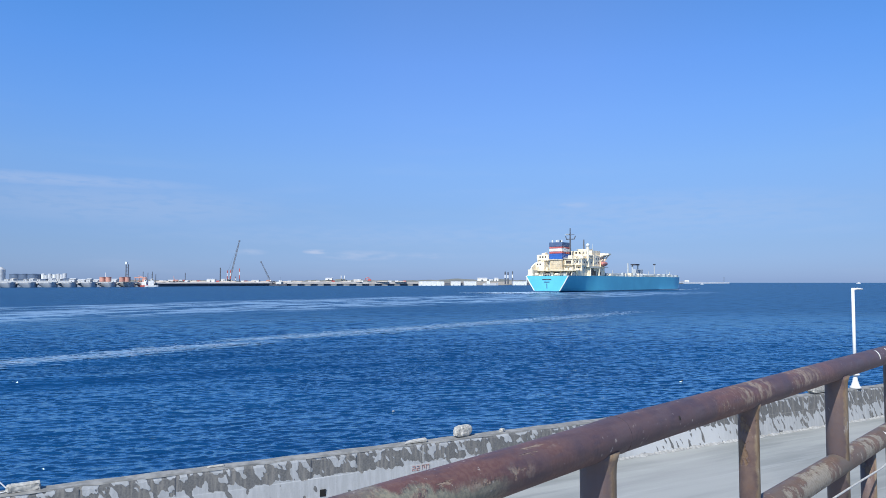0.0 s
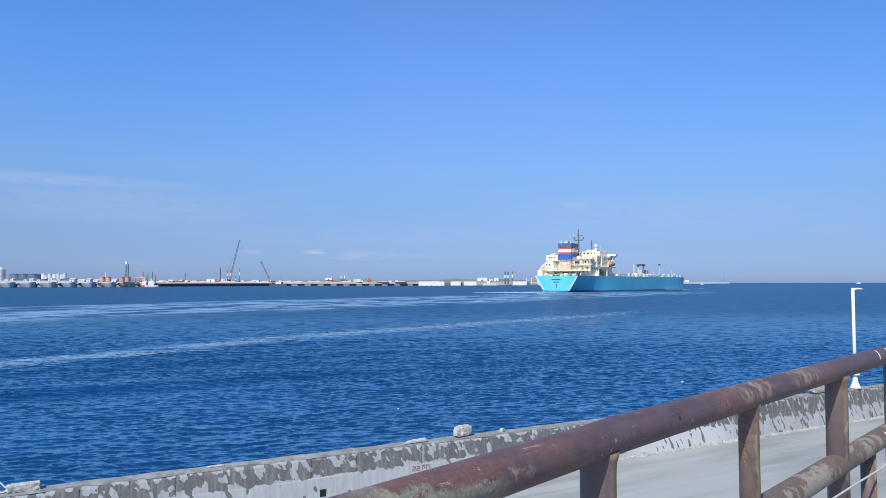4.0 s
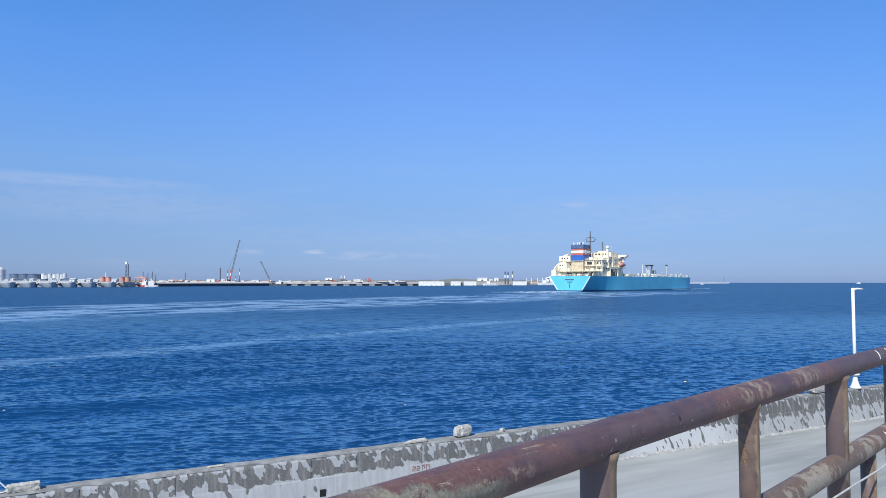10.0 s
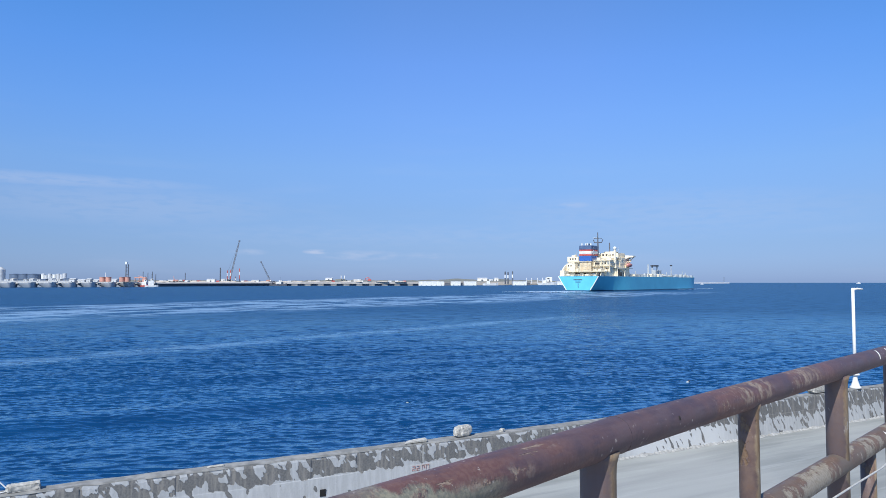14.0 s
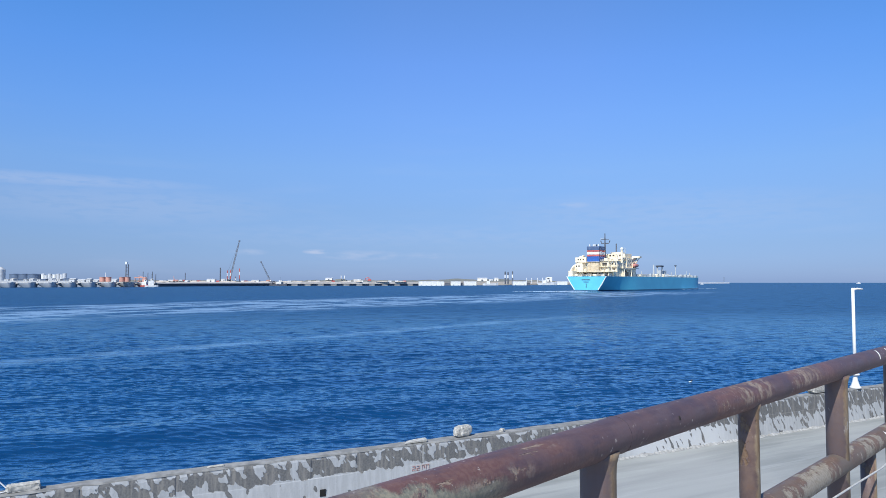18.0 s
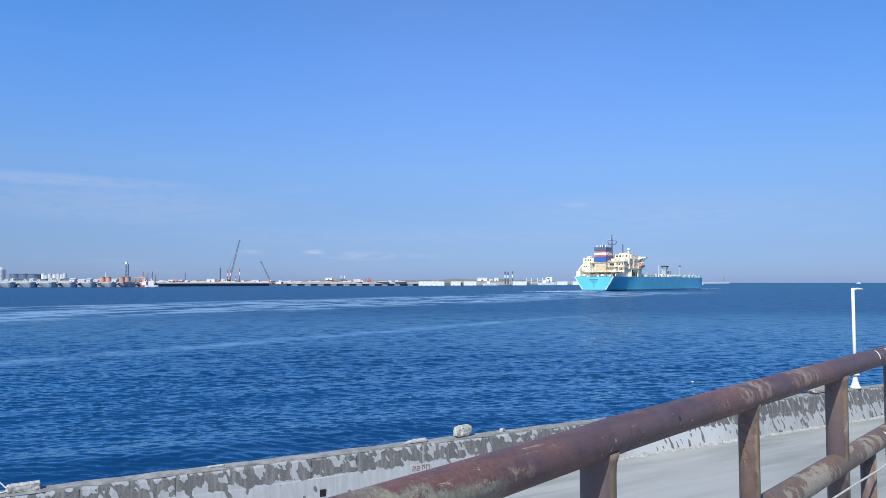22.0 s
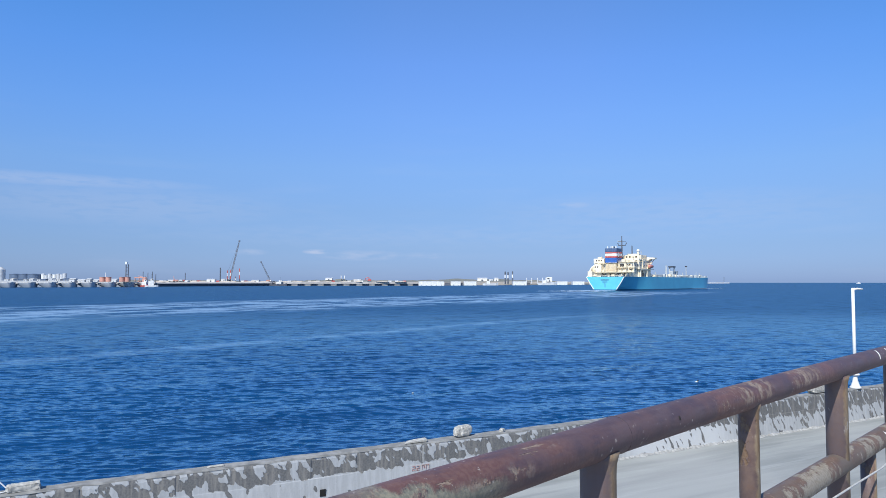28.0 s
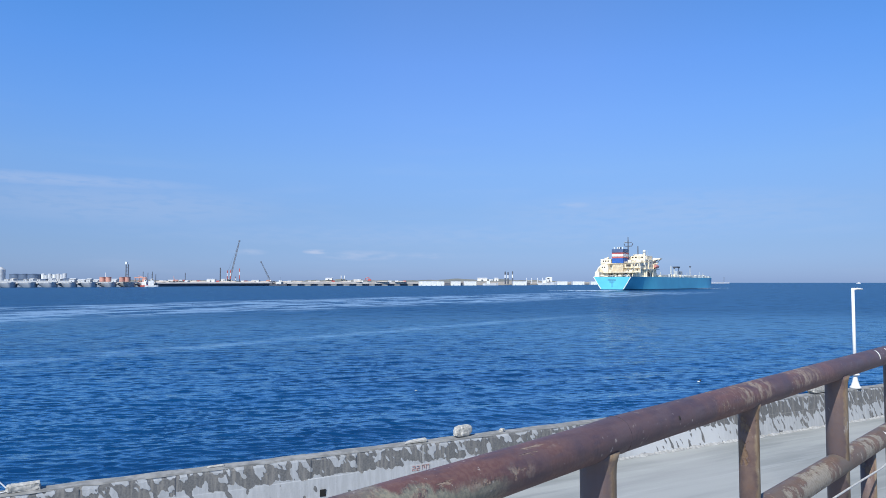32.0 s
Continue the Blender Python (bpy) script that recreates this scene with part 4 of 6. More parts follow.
        part("davit", tube([(s * 18.2, 58, 19), (s * 18.6, 58, 23.5), (s * 20.4, 58, 24.6)], 0.35, 6), CREAM, t)
    # openings and windows
    for x0, z0, w, h in ((4.2, 20.4, 4.6, 2.8), (4.6, 12.8, 3.0, 2.2), (11.0, 13.0, 4.4, 2.0)):
        part("opening", box(x0, x0 + w, 21.9 if z0 > 16 else 14.9, 22.1 if z0 > 16 else 15.1, z0, z0 + h), SHIP_GLASS, stair_house if z0 > 16 else poop_house)
    for x in (-17.5, -15.2, -12.9):
        part("window", box(x, x + 1.1, 12.4 if x > -16.4 else 20.9, 12.6 if x > -16.4 else 21.1, 20.0, 21.2), SHIP_GLASS, aft_house if x > -16.4 else upper_house)
        part("window", box(x, x + 1.1, 20.4, 20.6, 25.8, 27.0), SHIP_GLASS, port_house_top)
    for y in (44, 48, 52, 56):
        for z in (21.6, 24.6):
            part("window", box(17.9, 18.1, y, y + 1.2, z, z + 1.0), SHIP_GLASS, main_house)
    for x in (-6, -3, 0, 3, 6, 9):
        part("window", box(x, x + 1.6, 45.9, 46.1, 29.4, 30.8), SHIP_GLASS, navigation_bridge)
    for y in (47.5, 50.5, 53.5):
        part("window", box(9.9, 10.06, y, y + 1.4, 31.8, 32.6), SHIP_GLASS, wheelhouse_top)
    for y in (25, 29, 33, 37):
        for z in (17.4, 21.4):
            part("window", box(17.36, 17.46, y, y + 1.3, z, z + 1.2), SHIP_GLASS, stair_house)
    for x, z in ((10.6, 21.6), (12.9, 21.6), (15.2, 21.6), (11.0, 17.2), (14.0, 17.2)):
        part("window", box(x, x + 1.2, 21.94, 22.04, z, z + 1.4), SHIP_GLASS, stair_house)
    for x in (-6.3, -4.2, -2.1, 0.0):
        for z in (17.4, 20.6):
            part("casing_grille", box(x, x + 1.7, 17.86, 17.98, z, z + 2.6), TAN, engine_casing)
    for x in (-12.0, -9.6):
        part("window", box(x, x + 1.2, 18.5, 18.62, 20.4, 21.6), SHIP_GLASS, casing_house)
    # platforms with rails round the house
    for z, x0, x1, y0 in ((15.6, -18.5, 18.5, 9.5), (20.0, 2.9, 18.6, 19.5), (23.4, -13, -7.2, 15.4), (24.6, 3, 18.6, 20.5)):
        gallery = part("gallery", box(x0, x1, y0, y0 + 8, z, z + 0.25), CREAM, t)
        bm = bmesh.new()
        for j in range(int((x1 - x0) / 2.0) + 1):
            tube([(x0 + 2 * j, y0 + 0.1, z), (x0 + 2 * j, y0 + 0.1, z + 1.3)], 0.09, 4, bm)
        for dz in (0.65, 1.3):
            tube([(x0, y0 + 0.1, z + dz), (x1, y0 + 0.1, z + dz)], 0.09, 4, bm)
        part("gallery_rail", bm, CREAM, gallery)
    for x, y, z0, z1, r in ((12.0, 33, 24.6, 30.0, 0.9), (15.5, 36, 19, 27.5, 1.2), (8.0, 30, 24.6, 27.6, 0.8), (-15, 26, 28.2, 30.0, 0.7), (14.6, 40.2, D, 27.0, 1.3), (17.2, 44, 15.6, 26.6, 0.9)):
        part("vent_post", tube([(x, y, z0), (x, y, z1 - 0.8), (x, y, z1 - 0.7), (x, y, z1)], [r, r, r * 1.4, r * 1.4], 10), CREAM, t)
    for x in (-17.2, -14, 10.5, 14.5):
        part("bulkhead_brace", tube([(x, 9.6, D), (x, 12.4, 15.6)], 0.35, 5), CREAM, t)
    part("stern_house", box(-17.0, -13.2, 2.0, 10, D, 16.6, 0.2), CREAM, t)
    part("stern_ramp", loft([[(x, 1.6, D), (x, 12.4, D), (x, 12.4, 21.5), (x, 8.0, 19.0)] for x in (-17.4, -16.4)]), CREAM, t)
    # mooring gear on the poop
    for i, x in enumerate((-11, -6, -1, 4, 9, 13.5)):
        part("mooring_winch", tube([(x - 1.3, 5 + (i % 2) * 3, D + 1.0), (x + 1.3, 5 + (i % 2) * 3, D + 1.0)], 0.95, 8), DARK if i % 3 else CREAM, t)
    bm = bmesh.new()
    for j in range(17):
        tube([(-16 + 2 * j, 0.5, D), (-16 + 2 * j, 0.5, D + 1.4)], 0.1, 4, bm)
    for dz in (0.5, 0.95, 1.4):
        tube([(-16.3, 0.5, D + dz), (16.3, 0.5, D + dz)], 0.08, 4, bm)
    part("poop_rail", bm, CREAM, t)
    # funnel with bands
    fx0, fx1, fy0, fy1 = -7.8, 3.1, 18.0, 30.5
    funnel = part("funnel", box(fx0, fx1, fy0, fy1, 24.2, 28.7, 0.5), FUNNEL_BLUE, t, "blue funnel with red and white bands")
    for z0, z1, mt in ((28.7, 30.2, RED), (30.2, 32.5, WHITE), (32.5, 33.8, RED), (33.8, 37.2, FUNNEL_NAVY)):
        part("funnel_band", box(fx0 - 0.02, fx1 + 0.02, fy0 - 0.02, fy1 + 0.02, z0, z1, 0.45), mt, funnel)
    part("funnel_emblem", prism([(1.9 * math.cos(i * math.pi / 4), 1.9 * math.sin(i * math.pi / 4)) for i in range(8)], 0, 0.1), WHITE, funnel, at=Matrix.Translation((fx1 + 0.04, 22.2, 31.4)) @ Euler((0, math.pi / 2, 0)).to_matrix().to_4x4())
    for x, y in ((-6, 20), (-3.6, 22), (-1.2, 20), (1.2, 21.5), (-2.5, 26), (-5.0, 26.5)):
        part("exhaust_pipe", tube([(x, y, 37.0), (x, y, 39.0)], 0.55, 8), DARK if y > 25 else WHITE, funnel)
    # masts
    mast = part("radar_mast", tube([(-0.3, 38, 24), (-0.3, 38, 36), (-0.3, 38, 48.9)], [0.85, 0.7, 0.4], 8), SHORE_STEEL, t, "dark radar mast")
    part("yard", tube([(-4.2, 38, 42.8), (-3.4, 38, 40.4), (3.2, 38, 40.4), (4.2, 38, 42.8)], 0.42, 6), SHORE_STEEL, mast)
    part("yard", box(-3.6, 3.2, 37.6, 38.4, 43.6, 44.0), SHORE_STEEL, mast)
    part("radar_scanner", box(-4.6, -1.0, 37.6, 38.4, 44.1, 44.6), DECK_GREY, mast)
    part("signal_mast", tube([(0, 61, 31), (0, 61, 41.2)], [0.65, 0.5], 8), SHORE_STEEL, t)
    part("king_post", tube([(17.5, 31.5, D), (17.5, 31.5, 20), (17.5, 31.5, 33.8)], [1.3, 1.2, 1.0], 10), CREAM, t)
    part("radome", ball((17.5, 31.5, 34.8), 1.5, 12), WHITE, t, smooth=True)
    part("king_post_arm", tube([(17.5, 31.5, 26.5), (17.5, 38, 27.5), (16.5, 44, 27.2)], [0.7, 0.6, 0.5], 6), CREAM, t)
    # big dark opening, ladders and lockers on the after side
    part("opening_frame", loft([[(3.6, 21.6, 19.7), (9.4, 21.6, 19.7), (9.4, 21.6, 24.1), (3.6, 21.6, 24.1)], [(3.6, 22.0, 19.7), (9.4, 22.0, 19.7), (9.4, 22.0, 24.1), (3.6, 22.0, 24.1)]]), CREAM, t)
    part("opening", box(4.4, 8.6, 21.5, 21.62, 20.5, 23.3), SHIP_GLASS, stair_house)
    for k, (x, y, z0, z1) in enumerate(((-18.3, 18.5, 15.8, 20.5), (-14.5, 11.8, 15.8, 19.0), (11.5, 20.9, 15.8, 20.0), (16.2, 20.9, 20.2, 24.6), (-8.0, 17.8, 15.8, 23.4), (10.0, 20.9, 15.8, 20.0))):
        bm = tube([(x - 0.5, y, z0), (x - 0.5, y + 0.2, z1)], 0.13, 4)
        tube([(x + 0.5, y, z0), (x + 0.5, y + 0.2, z1)], 0.13, 4, bm)
        for j in range(int((z1 - z0) / 0.8)):
            tube([(x - 0.5, y, z0 + 0.5 + 0.8 * j), (x + 0.5, y, z0 + 0.5 + 0.8 * j)], 0.1, 4, bm)
        part("ladder", bm, DECK_GREY, t)
    for x, y, z, w, h in ((-11.5, 13, 11.9, 2.4, 2.2), (-4.5, 12.5, 11.9, 3.0, 2.6), (1.5, 13.0, 11.9, 2.0, 2.0), (6.5, 12.0, 11.9, 2.6, 2.4), (13, 13.5, 11.9, 2.6, 3.0)):
        part("locker", box(x, x + w, y, y + 1.6, z, z + h, 0.1), CREAM if x < 5 else DECK_GREY, t)
    # flat dark panels: the shade inside the ports is their colour
    for x0, x1, y, z in ((-12, 2.6, 15.2, 13.0), (-17.2, -13.2, 14.9, 13.0), (4, 9, 14.9, 12.6)):
        part("mooring_port", box(x0, x1, y - 0.3, y + 0.2, z - 0.6, z + 1.7), SHIP_GLASS, poop_house)
    for x in (9.5, 12.5, 15.5):
        part("air_vent", tube([(x, 27 + x * 0.3, 24.6), (x, 27 + x * 0.3, 26.2), (x, 26.2 + x * 0.3, 27.0)], [0.55, 0.55, 0.8], 8), CREAM, t)
    # weather-deck clutter abaft the funnel and round the stair house
    for x, y, z, w, d, h in ((-13.0, 16.0, 15.85, 2.2, 1.6, 1.8), (-9.6, 15.6, 15.85, 1.6, 1.4, 2.4), (4.6, 20.0, 15.85, 2.0, 1.4, 1.6), (8.0, 19.9, 15.85, 2.6, 1.2, 2.2), (13.2, 20.2, 15.85, 2.4, 1.2, 1.5), (5.0, 24.0, 24.85, 3.0, 3.0, 2.4), (13.6, 27.0, 24.85, 2.2, 4.0, 1.8), (-17.5, 24.0, 28.2, 3.0, 4.0, 1.3), (-12.6, 29.0, 28.2, 2.0, 3.0, 1.8)):
        part("deck_box", box(x, x + w, y, y + d, z, z + h, 0.12), CREAM, t)
    for x, y, z0, z1 in ((3.2, 21.2, 15.8, 24.4), (10.2, 21.2, 15.8, 24.4), (17.2, 21.2, 15.8, 24.4), (-18.9, 20.2, 15.8, 24.0), (-15.4, 20.2, 15.8, 24.0), (13.2, 19.6, 15.8, 20.0), (18.2, 19.6, 15.8, 20.0)):
        part("deck_stanchion", tube([(x, y, z0), (x, y, z1)], 0.28, 6), CREAM, t)
    for x0, x1, y, z0, z1 in ((10.6, 14.4, 20.6, 20.2, 24.6), (4.2, 8.0, 20.6, 15.8, 19.8), (-18.8, -15.6, 19.2, 15.8, 20.0)):
        bm = loft([[(x0 + q[0], y + q[1], z0), (x0 + q[0], y + q[1], z0 + 0.35)] + [(x1 + q[0], y + q[1], z1 + 0.35), (x1 + q[0], y + q[1], z1)] for q in ((0, 0), (0, 0.9))])
        part("stairway", bm, DECK_GREY, t)
    for x, y, z in ((14.8, 46.0, 31.8), (9.0, 58.0, 33.0), (-6.0, 50.0, 31.2), (-16.0, 30.0, 28.2)):
        part("whip_aerial", tube([(x, y, z), (x, y, z + 4.5)], [0.16, 0.08], 5), DECK_GREY, t)
    # no real recess: dark panels carry the shade beneath the boat deck
    part("recess_shade", box(17.42, 17.56, 32.2, 45.2, 12.3, 16.6), SHIP_GLASS, poop_house, "dark panel for the shaded opening under the boat deck")
    part("recess_shade", box(17.42, 17.56, 48.0, 54.0, 12.6, 15.2), SHIP_GLASS, poop_house, "dark panel for the shaded opening under the boat deck")
    part("recess_shade", box(17.46, 17.58, 33.0, 40.0, 16.2, 18.4), SHIP_GLASS, poop_house, "dark panel for the shaded opening under the boat deck")
    part("funnel_platform", box(-8.2, 3.8, 16.9, 18.0, 24.0, 24.25), CREAM, t)
    for x in (-19.2, 17.0):
        bm = bmesh.new()
        for j in range(9):
            tube([(x + 0.3 + (0 if x < 0 else 1.5), 22 + 2.2 * j, 24.7), (x + 0.3 + (0 if x < 0 else 1.5), 22 + 2.2 * j, 25.9)], 0.1, 4, bm)
        tube([(x + 0.3 + (0 if x < 0 else 1.5), 22, 25.9), (x + 0.3 + (0 if x < 0 else 1.5), 39.6, 25.9)], 0.1, 4, bm)
        part("side_rail", bm, CREAM, t)
    # cargo deck
    for x in (-3.4, -1.7, 0.0, 1.7, 3.4):
        part("cargo_pipe", tube([(x, 64, D + 1.3), (x, 236, D + 1.3)], 0.45, 6), DECK_GREY, t)
    part("catwalk", box(5.0, 6.6, 62, 238, D + 2.5, D + 2.8), DECK_GREY, t)
    for x, z in ((11.0, 2.3), (13.0, 1.8)):
        part("side_pipe", tube([(x, 64, D + z), (x, 232, D + z)], 0.4, 6), DECK_GREY, t)
    for j, y in enumerate(range(70, 236, 14)):
        part("pipe_support", box(-5, 13.4, y, y + 0.7, D, D + 1.75), DECK_GREY, t)
    rng_d = random.Random(31)
    for y in range(66, 238, 4):
        x, h = rng_d.uniform(9, 17.5), rng_d.uniform(1.2, 3.1)
        part("deck_locker", box(x, x + rng_d.uniform(1.2, 3.0), y, y + rng_d.uniform(1.5, 4.0), D, D + h, 0.05), CREAM if y % 3 == 0 else DECK_GREY, t)
        part("tank_hatch", tube([(-8, y + 2, D), (-8, y + 2, D + 1.4)], 1.0, 8), DECK_GREY, t)
    for y, s in ((96, 1), (118, -1), (176, 1), (196, -1), (232, 1)):
        part("vent_mast", tube([(s * 9, y, D), (s * 9, y, D + 5)], 0.45, 6), DECK_GREY, t)
    part("crane_post", tube([(5, 137.5, D), (5, 137.5, 20), (5, 137.5, 24)], [1.1, 0.8, 0.7], 8), DECK_GREY, t)
    tower = part("crane_tower", box(3.8, 7.8, 149, 155, D, 18.5, 0.1), DECK_GREY, t)
    part("crane_column", tube([(4.1, 150, 18), (4.1, 150, 22.4)], 0.7, 6), DECK_GREY, tower)
    part("crane_column", tube([(7.5, 154, 18), (7.5, 154, 22.4)], 0.7, 6), DECK_GREY, tower)
    part("crane_head", box(3.2, 8.4, 148, 156, 22.2, 23.4), DARK, tower)
    part("crane_cab", box(4.8, 7.8, 161, 165, D, 18.6, 0.1), DECK_GREY, t)
    part("crane_jib", tube([(5, 137.5, 13.5), (14, 128, 12.9), (21.8, 112, 12.4)], [0.8, 0.7, 0.5], 6), DECK_GREY, t)
    for y in (145, 149, 153, 157, 161):
        part("manifold", tube([(9, y, D + 1.5), (19.5, y, D + 1.5)], 0.6, 6), DECK_GREY, t)
    foremast = part("foremast", tube([(0, 215, D), (0, 215, 24)], [0.7, 0.4], 6), DECK_GREY, t)
    part("mast_light", box(-1.0, 1.0, 214.2, 215.8, 23.8, 24.9, 0.1), DARK, foremast, "dark masthead lamp platform")
    part("forecastle_mast", tube([(0, 250, D), (0, 250, 19)], [0.5, 0.3], 6), DECK_GREY, t)
    for i, (x, y) in enumerate(((4, 244), (-4, 244), (6, 238), (-6, 238))):
        part("windlass", tube([(x - 1.6, y, D + 1.2), (x + 1.6, y, D + 1.2)], 1.0, 8), DECK_GREY, t)
    for s in (-1, 1):
        bm = bmesh.new()
        for y in range(64, 238, 4):
            tube([(s * (half(y, DZ) - 0.4), y, D), (s * (half(y, DZ) - 0.4), y, D + 1.2)], 0.1, 4, bm)
        for dz in (0.6, 1.2):
            tube([(s * (half(y, DZ) - 0.4), y, D + dz) for y in (62, 100, 160, 196, 210, 225, 238)], 0.1, 4, bm)
        part("deck_rail", bm, DECK_GREY, t)
        part("bridge_strut", tube([(s * 14, 62.2, D), (s * 14, 62.2, 26)], 0.4, 6), CREAM, t)
    return t


TANKER = tanker()


# ---- far shore ----
def far(u, d, z=0.0, turn=0.0):
    """A place on the far shore: u is the tangent of its bearing, d its distance ahead."""
    return pose(u * d, d, z, 0, 0, turn)


SHORE_LINE = [(-2600, 900), (-1400, 915), (-640, 965), (-470, 1100), (-330, 1345), (-60, 1400), (150, 1560), (400, 1880), (900, 2600), (1270, 3120)]


def shore_land():
    def heights(i, k):
        rng = math.sin(i * 3.7 + k * 1.9)
        return (-2, 3.0, 5.4 + 0.6 * rng, 7.5 + 1.4 * rng, -2)[k]
    pts = []
    for (x0, y0), (x1, y1) in zip(SHORE_LINE, SHORE_LINE[1:]):
        for j in range(6):
            pts.append((x0 + (x1 - x0) * j / 6, y0 + (y1 - y0) * j / 6))
    pts.append(SHORE_LINE[-1])
    secs = []
    for i, (x, y) in enumerate(pts):
        w = min(1.0, (len(pts) - 1 - i) / 8 + 0.12)
        r = math.hypot(x, y)
        ux, uy = x / r, y / r
        secs.append([(x + ux * o * w, y + uy * o * w, heights(i, k) * (0.55 + 0.45 * w)) for k, o in enumerate((0, 3, 60, 260, 420))])
    return loft(secs)


structure("far_shore", shore_land(), SAND, "low sandy reclaimed land across the water", "shore")


def ridge(x0, y0, x1, y1, top, seed):
    rng = random.Random(seed)
    secs, n = [], 40
    for i in range(n + 1):
        k = i / n
        x, y = x0 + (x1 - x0) * k, y0 + (y1 - y0) * k
        hgt = top * (0.55 + 0.45 * math.sin(math.pi * k)) * rng.uniform(0.85, 1.1)
        secs.append([(x, y, 4.0), (x, y + 20, hgt), (x, y + 90, hgt * 0.9), (x, y + 130, 4.0)])
    return loft(secs)


structure("far_scrub_bank", ridge(-420, 1620, -20, 1640, 13.2, 1), SCRUB, "low dusky bank behind the shore", "bank")
structure("far_scrub_bank", ridge(-150, 1720, 330, 1900, 15.0, 2), SCRUB, "low dusky bank behind the shore", "bank")
structure("far_scrub_bank", ridge(-900, 1290, -380, 1500, 11.8, 3), SCRUB, "low dusky bank behind the shore", "bank")

# the quay apron; the shade of its fender openings is apron_face's dark colour
for (u0, d0, u1, d1) in ((-0.415, 1085, -0.24, 1290), (-0.24, 1290, -0.035, 1330)):
    a, bb = Vector((u0 * d0, d0, 0)), Vector((u1 * d1, d1, 0))
    span = (bb - a).length
    q = tagged(new("quay_apron"), "pale concrete quay apron on piles across the water", "quay", kind="structure")
    q.matrix_world = Matrix.Translation(a) @ Euler((0, 0, math.atan2(bb.y - a.y, bb.x - a.x))).to_matrix().to_4x4()
    low = 4.3 if u0 < -0.3 else 3.7
    if u0 < -0.3:
        part("apron_slab", loft([[(x, 0, low), (x, 0, 5.0), (x, 15, 7.2), (x, 26, 7.2), (x, 26, low)] for x in (0, span)]), APRON, q)
    else:
        part("apron_slab", box(0, span, 0, 26, low, 7.2), APRON, q)
    part("apron_face", box(0, span, 3, 24, -2, low), SHORE_STEEL, q)
    for j in range(int(span / 24) if u0 > -0.3 else 0):
        part("pile_cap", box(24 * j + 4, 24 * j + 15, 1.0, 4, -2, 3.7), GREY_CONCRETE, q)


def px_u(px):
    """The tangent of a bearing from steps of the view."""
    return (px - 784) / 1230


def caisson_wedge(u, d, w, h):
    """A boat-shaped concrete caisson: the prow end overhangs, the deck edge is a pale lip."""
    t = thing("pier_caisson", far(u, d), "grey boat-shaped concrete pier caisson with a pale deck edge", "caisson", "caissons of the far pier")
    secs = []
    for z, prow, beam in ((-1.5, -0.14, 0.72), (0.4, -0.21, 0.80), (h * 0.25, -0.30, 0.87), (h * 0.5, -0.40, 0.93), (h * 0.72, -0.48, 0.98), (h - 0.9, -0.545, 1.0)):
        b2 = 9.6 * beam
        secs.append([(w * prow, 0, z), (w * (prow + 0.10), -b2 * 0.62, z), (w * (prow + 0.24), -b2 * 0.93, z), (w * 0.30, -b2, z), (w * 0.43, -b2 * 0.8, z), (w * 0.46, 0, z), (w * 0.43, b2 * 0.8, z), (w * 0.30, b2, z), (w * (prow + 0.24), b2 * 0.93, z), (w * (prow + 0.10), b2 * 0.62, z)])
    part("body", loft(secs), PIER_CONCRETE, t, smooth=True)
    lip = [(w * x, y * 9.8) for x, y in ((-0.56, 0), (-0.45, -0.64), (-0.30, -0.95), (0.30, -1.02), (0.44, -0.82), (0.47, 0), (0.44, 0.82), (0.30, 1.02), (-0.30, 0.95), (-0.45, 0.64))]
    part("deck", prism(lip, h - 0.9, h - 0.1), PALE_CONCRETE, t)
    part("link_beam", box(w * 0.44, w * 0.60, 0, 8, h - 2.6, h - 1.0), GREY_CONCRETE, t)
    part("bollard", tube([(-w * 0.3, -7, h - 0.1), (-w * 0.3, -7, h + 0.9)], 0.5, 8), SHORE_STEEL, t)
    return t


for px, d in ((-26, 905), (11, 915), (47, 925), (83, 935), (118, 950), (153, 965), (188, 985), (222, 1005), (254, 1025)):
    caisson_wedge((px - 784) / 1230, d, 35 / 1230 * d, 7.1)


a, bb = Vector((px_u(-60) * 925, 925, 0)), Vector((px_u(272) * 1050, 1050, 0))
structure("pier_backwall", box(0, (bb - a).length, 0, 4, -2, 5.2), PIER_CONCRETE, "grey wall behind the pier caissons", "pier",
          Matrix.Translation(a) @ Euler((0, 0, math.atan2(bb.y - a.y, bb.x - a.x))).to_matrix().to_4x4())


def white_caisson(px0, px1, d, h=8.4, label="white-painted floating concrete caisson by the shore"):
    u0, u1 = (px0 - 784) / 1230, (px1 - 784) / 1230
    w = (u1 - u0) * d
    t = thing("white_caisson", far((u0 + u1) / 2, d), label, "caisson", "white caissons")
    part("body", box(-w / 2, w / 2, 0, 22, -1.5, h - 0.8, 0.2), WHITE, t)
    part("coping", box(-w / 2 - 0.3, w / 2 + 0.3, -0.4, 22.4, h - 0.8, h, 0.1), WHITE, t)
    for k in range(max(2, int(w / 9))):
        x = -w / 2 + (k + 0.5) * w / max(2, int(w / 9))
        part("fender", box(x - 0.35, x + 0.35, -0.8, -0.02, 0.2, 1.8), SHORE_STEEL, t)
    return t


for a0, a1, d in ((741, 786, 1300), (798, 815, 1380), (821, 843, 1400), (908, 932, 1480), (986, 1004, 1620), (1014, 1034, 1690), (1046, 1060, 1780)):
    white_caisson(a0, a1, d)
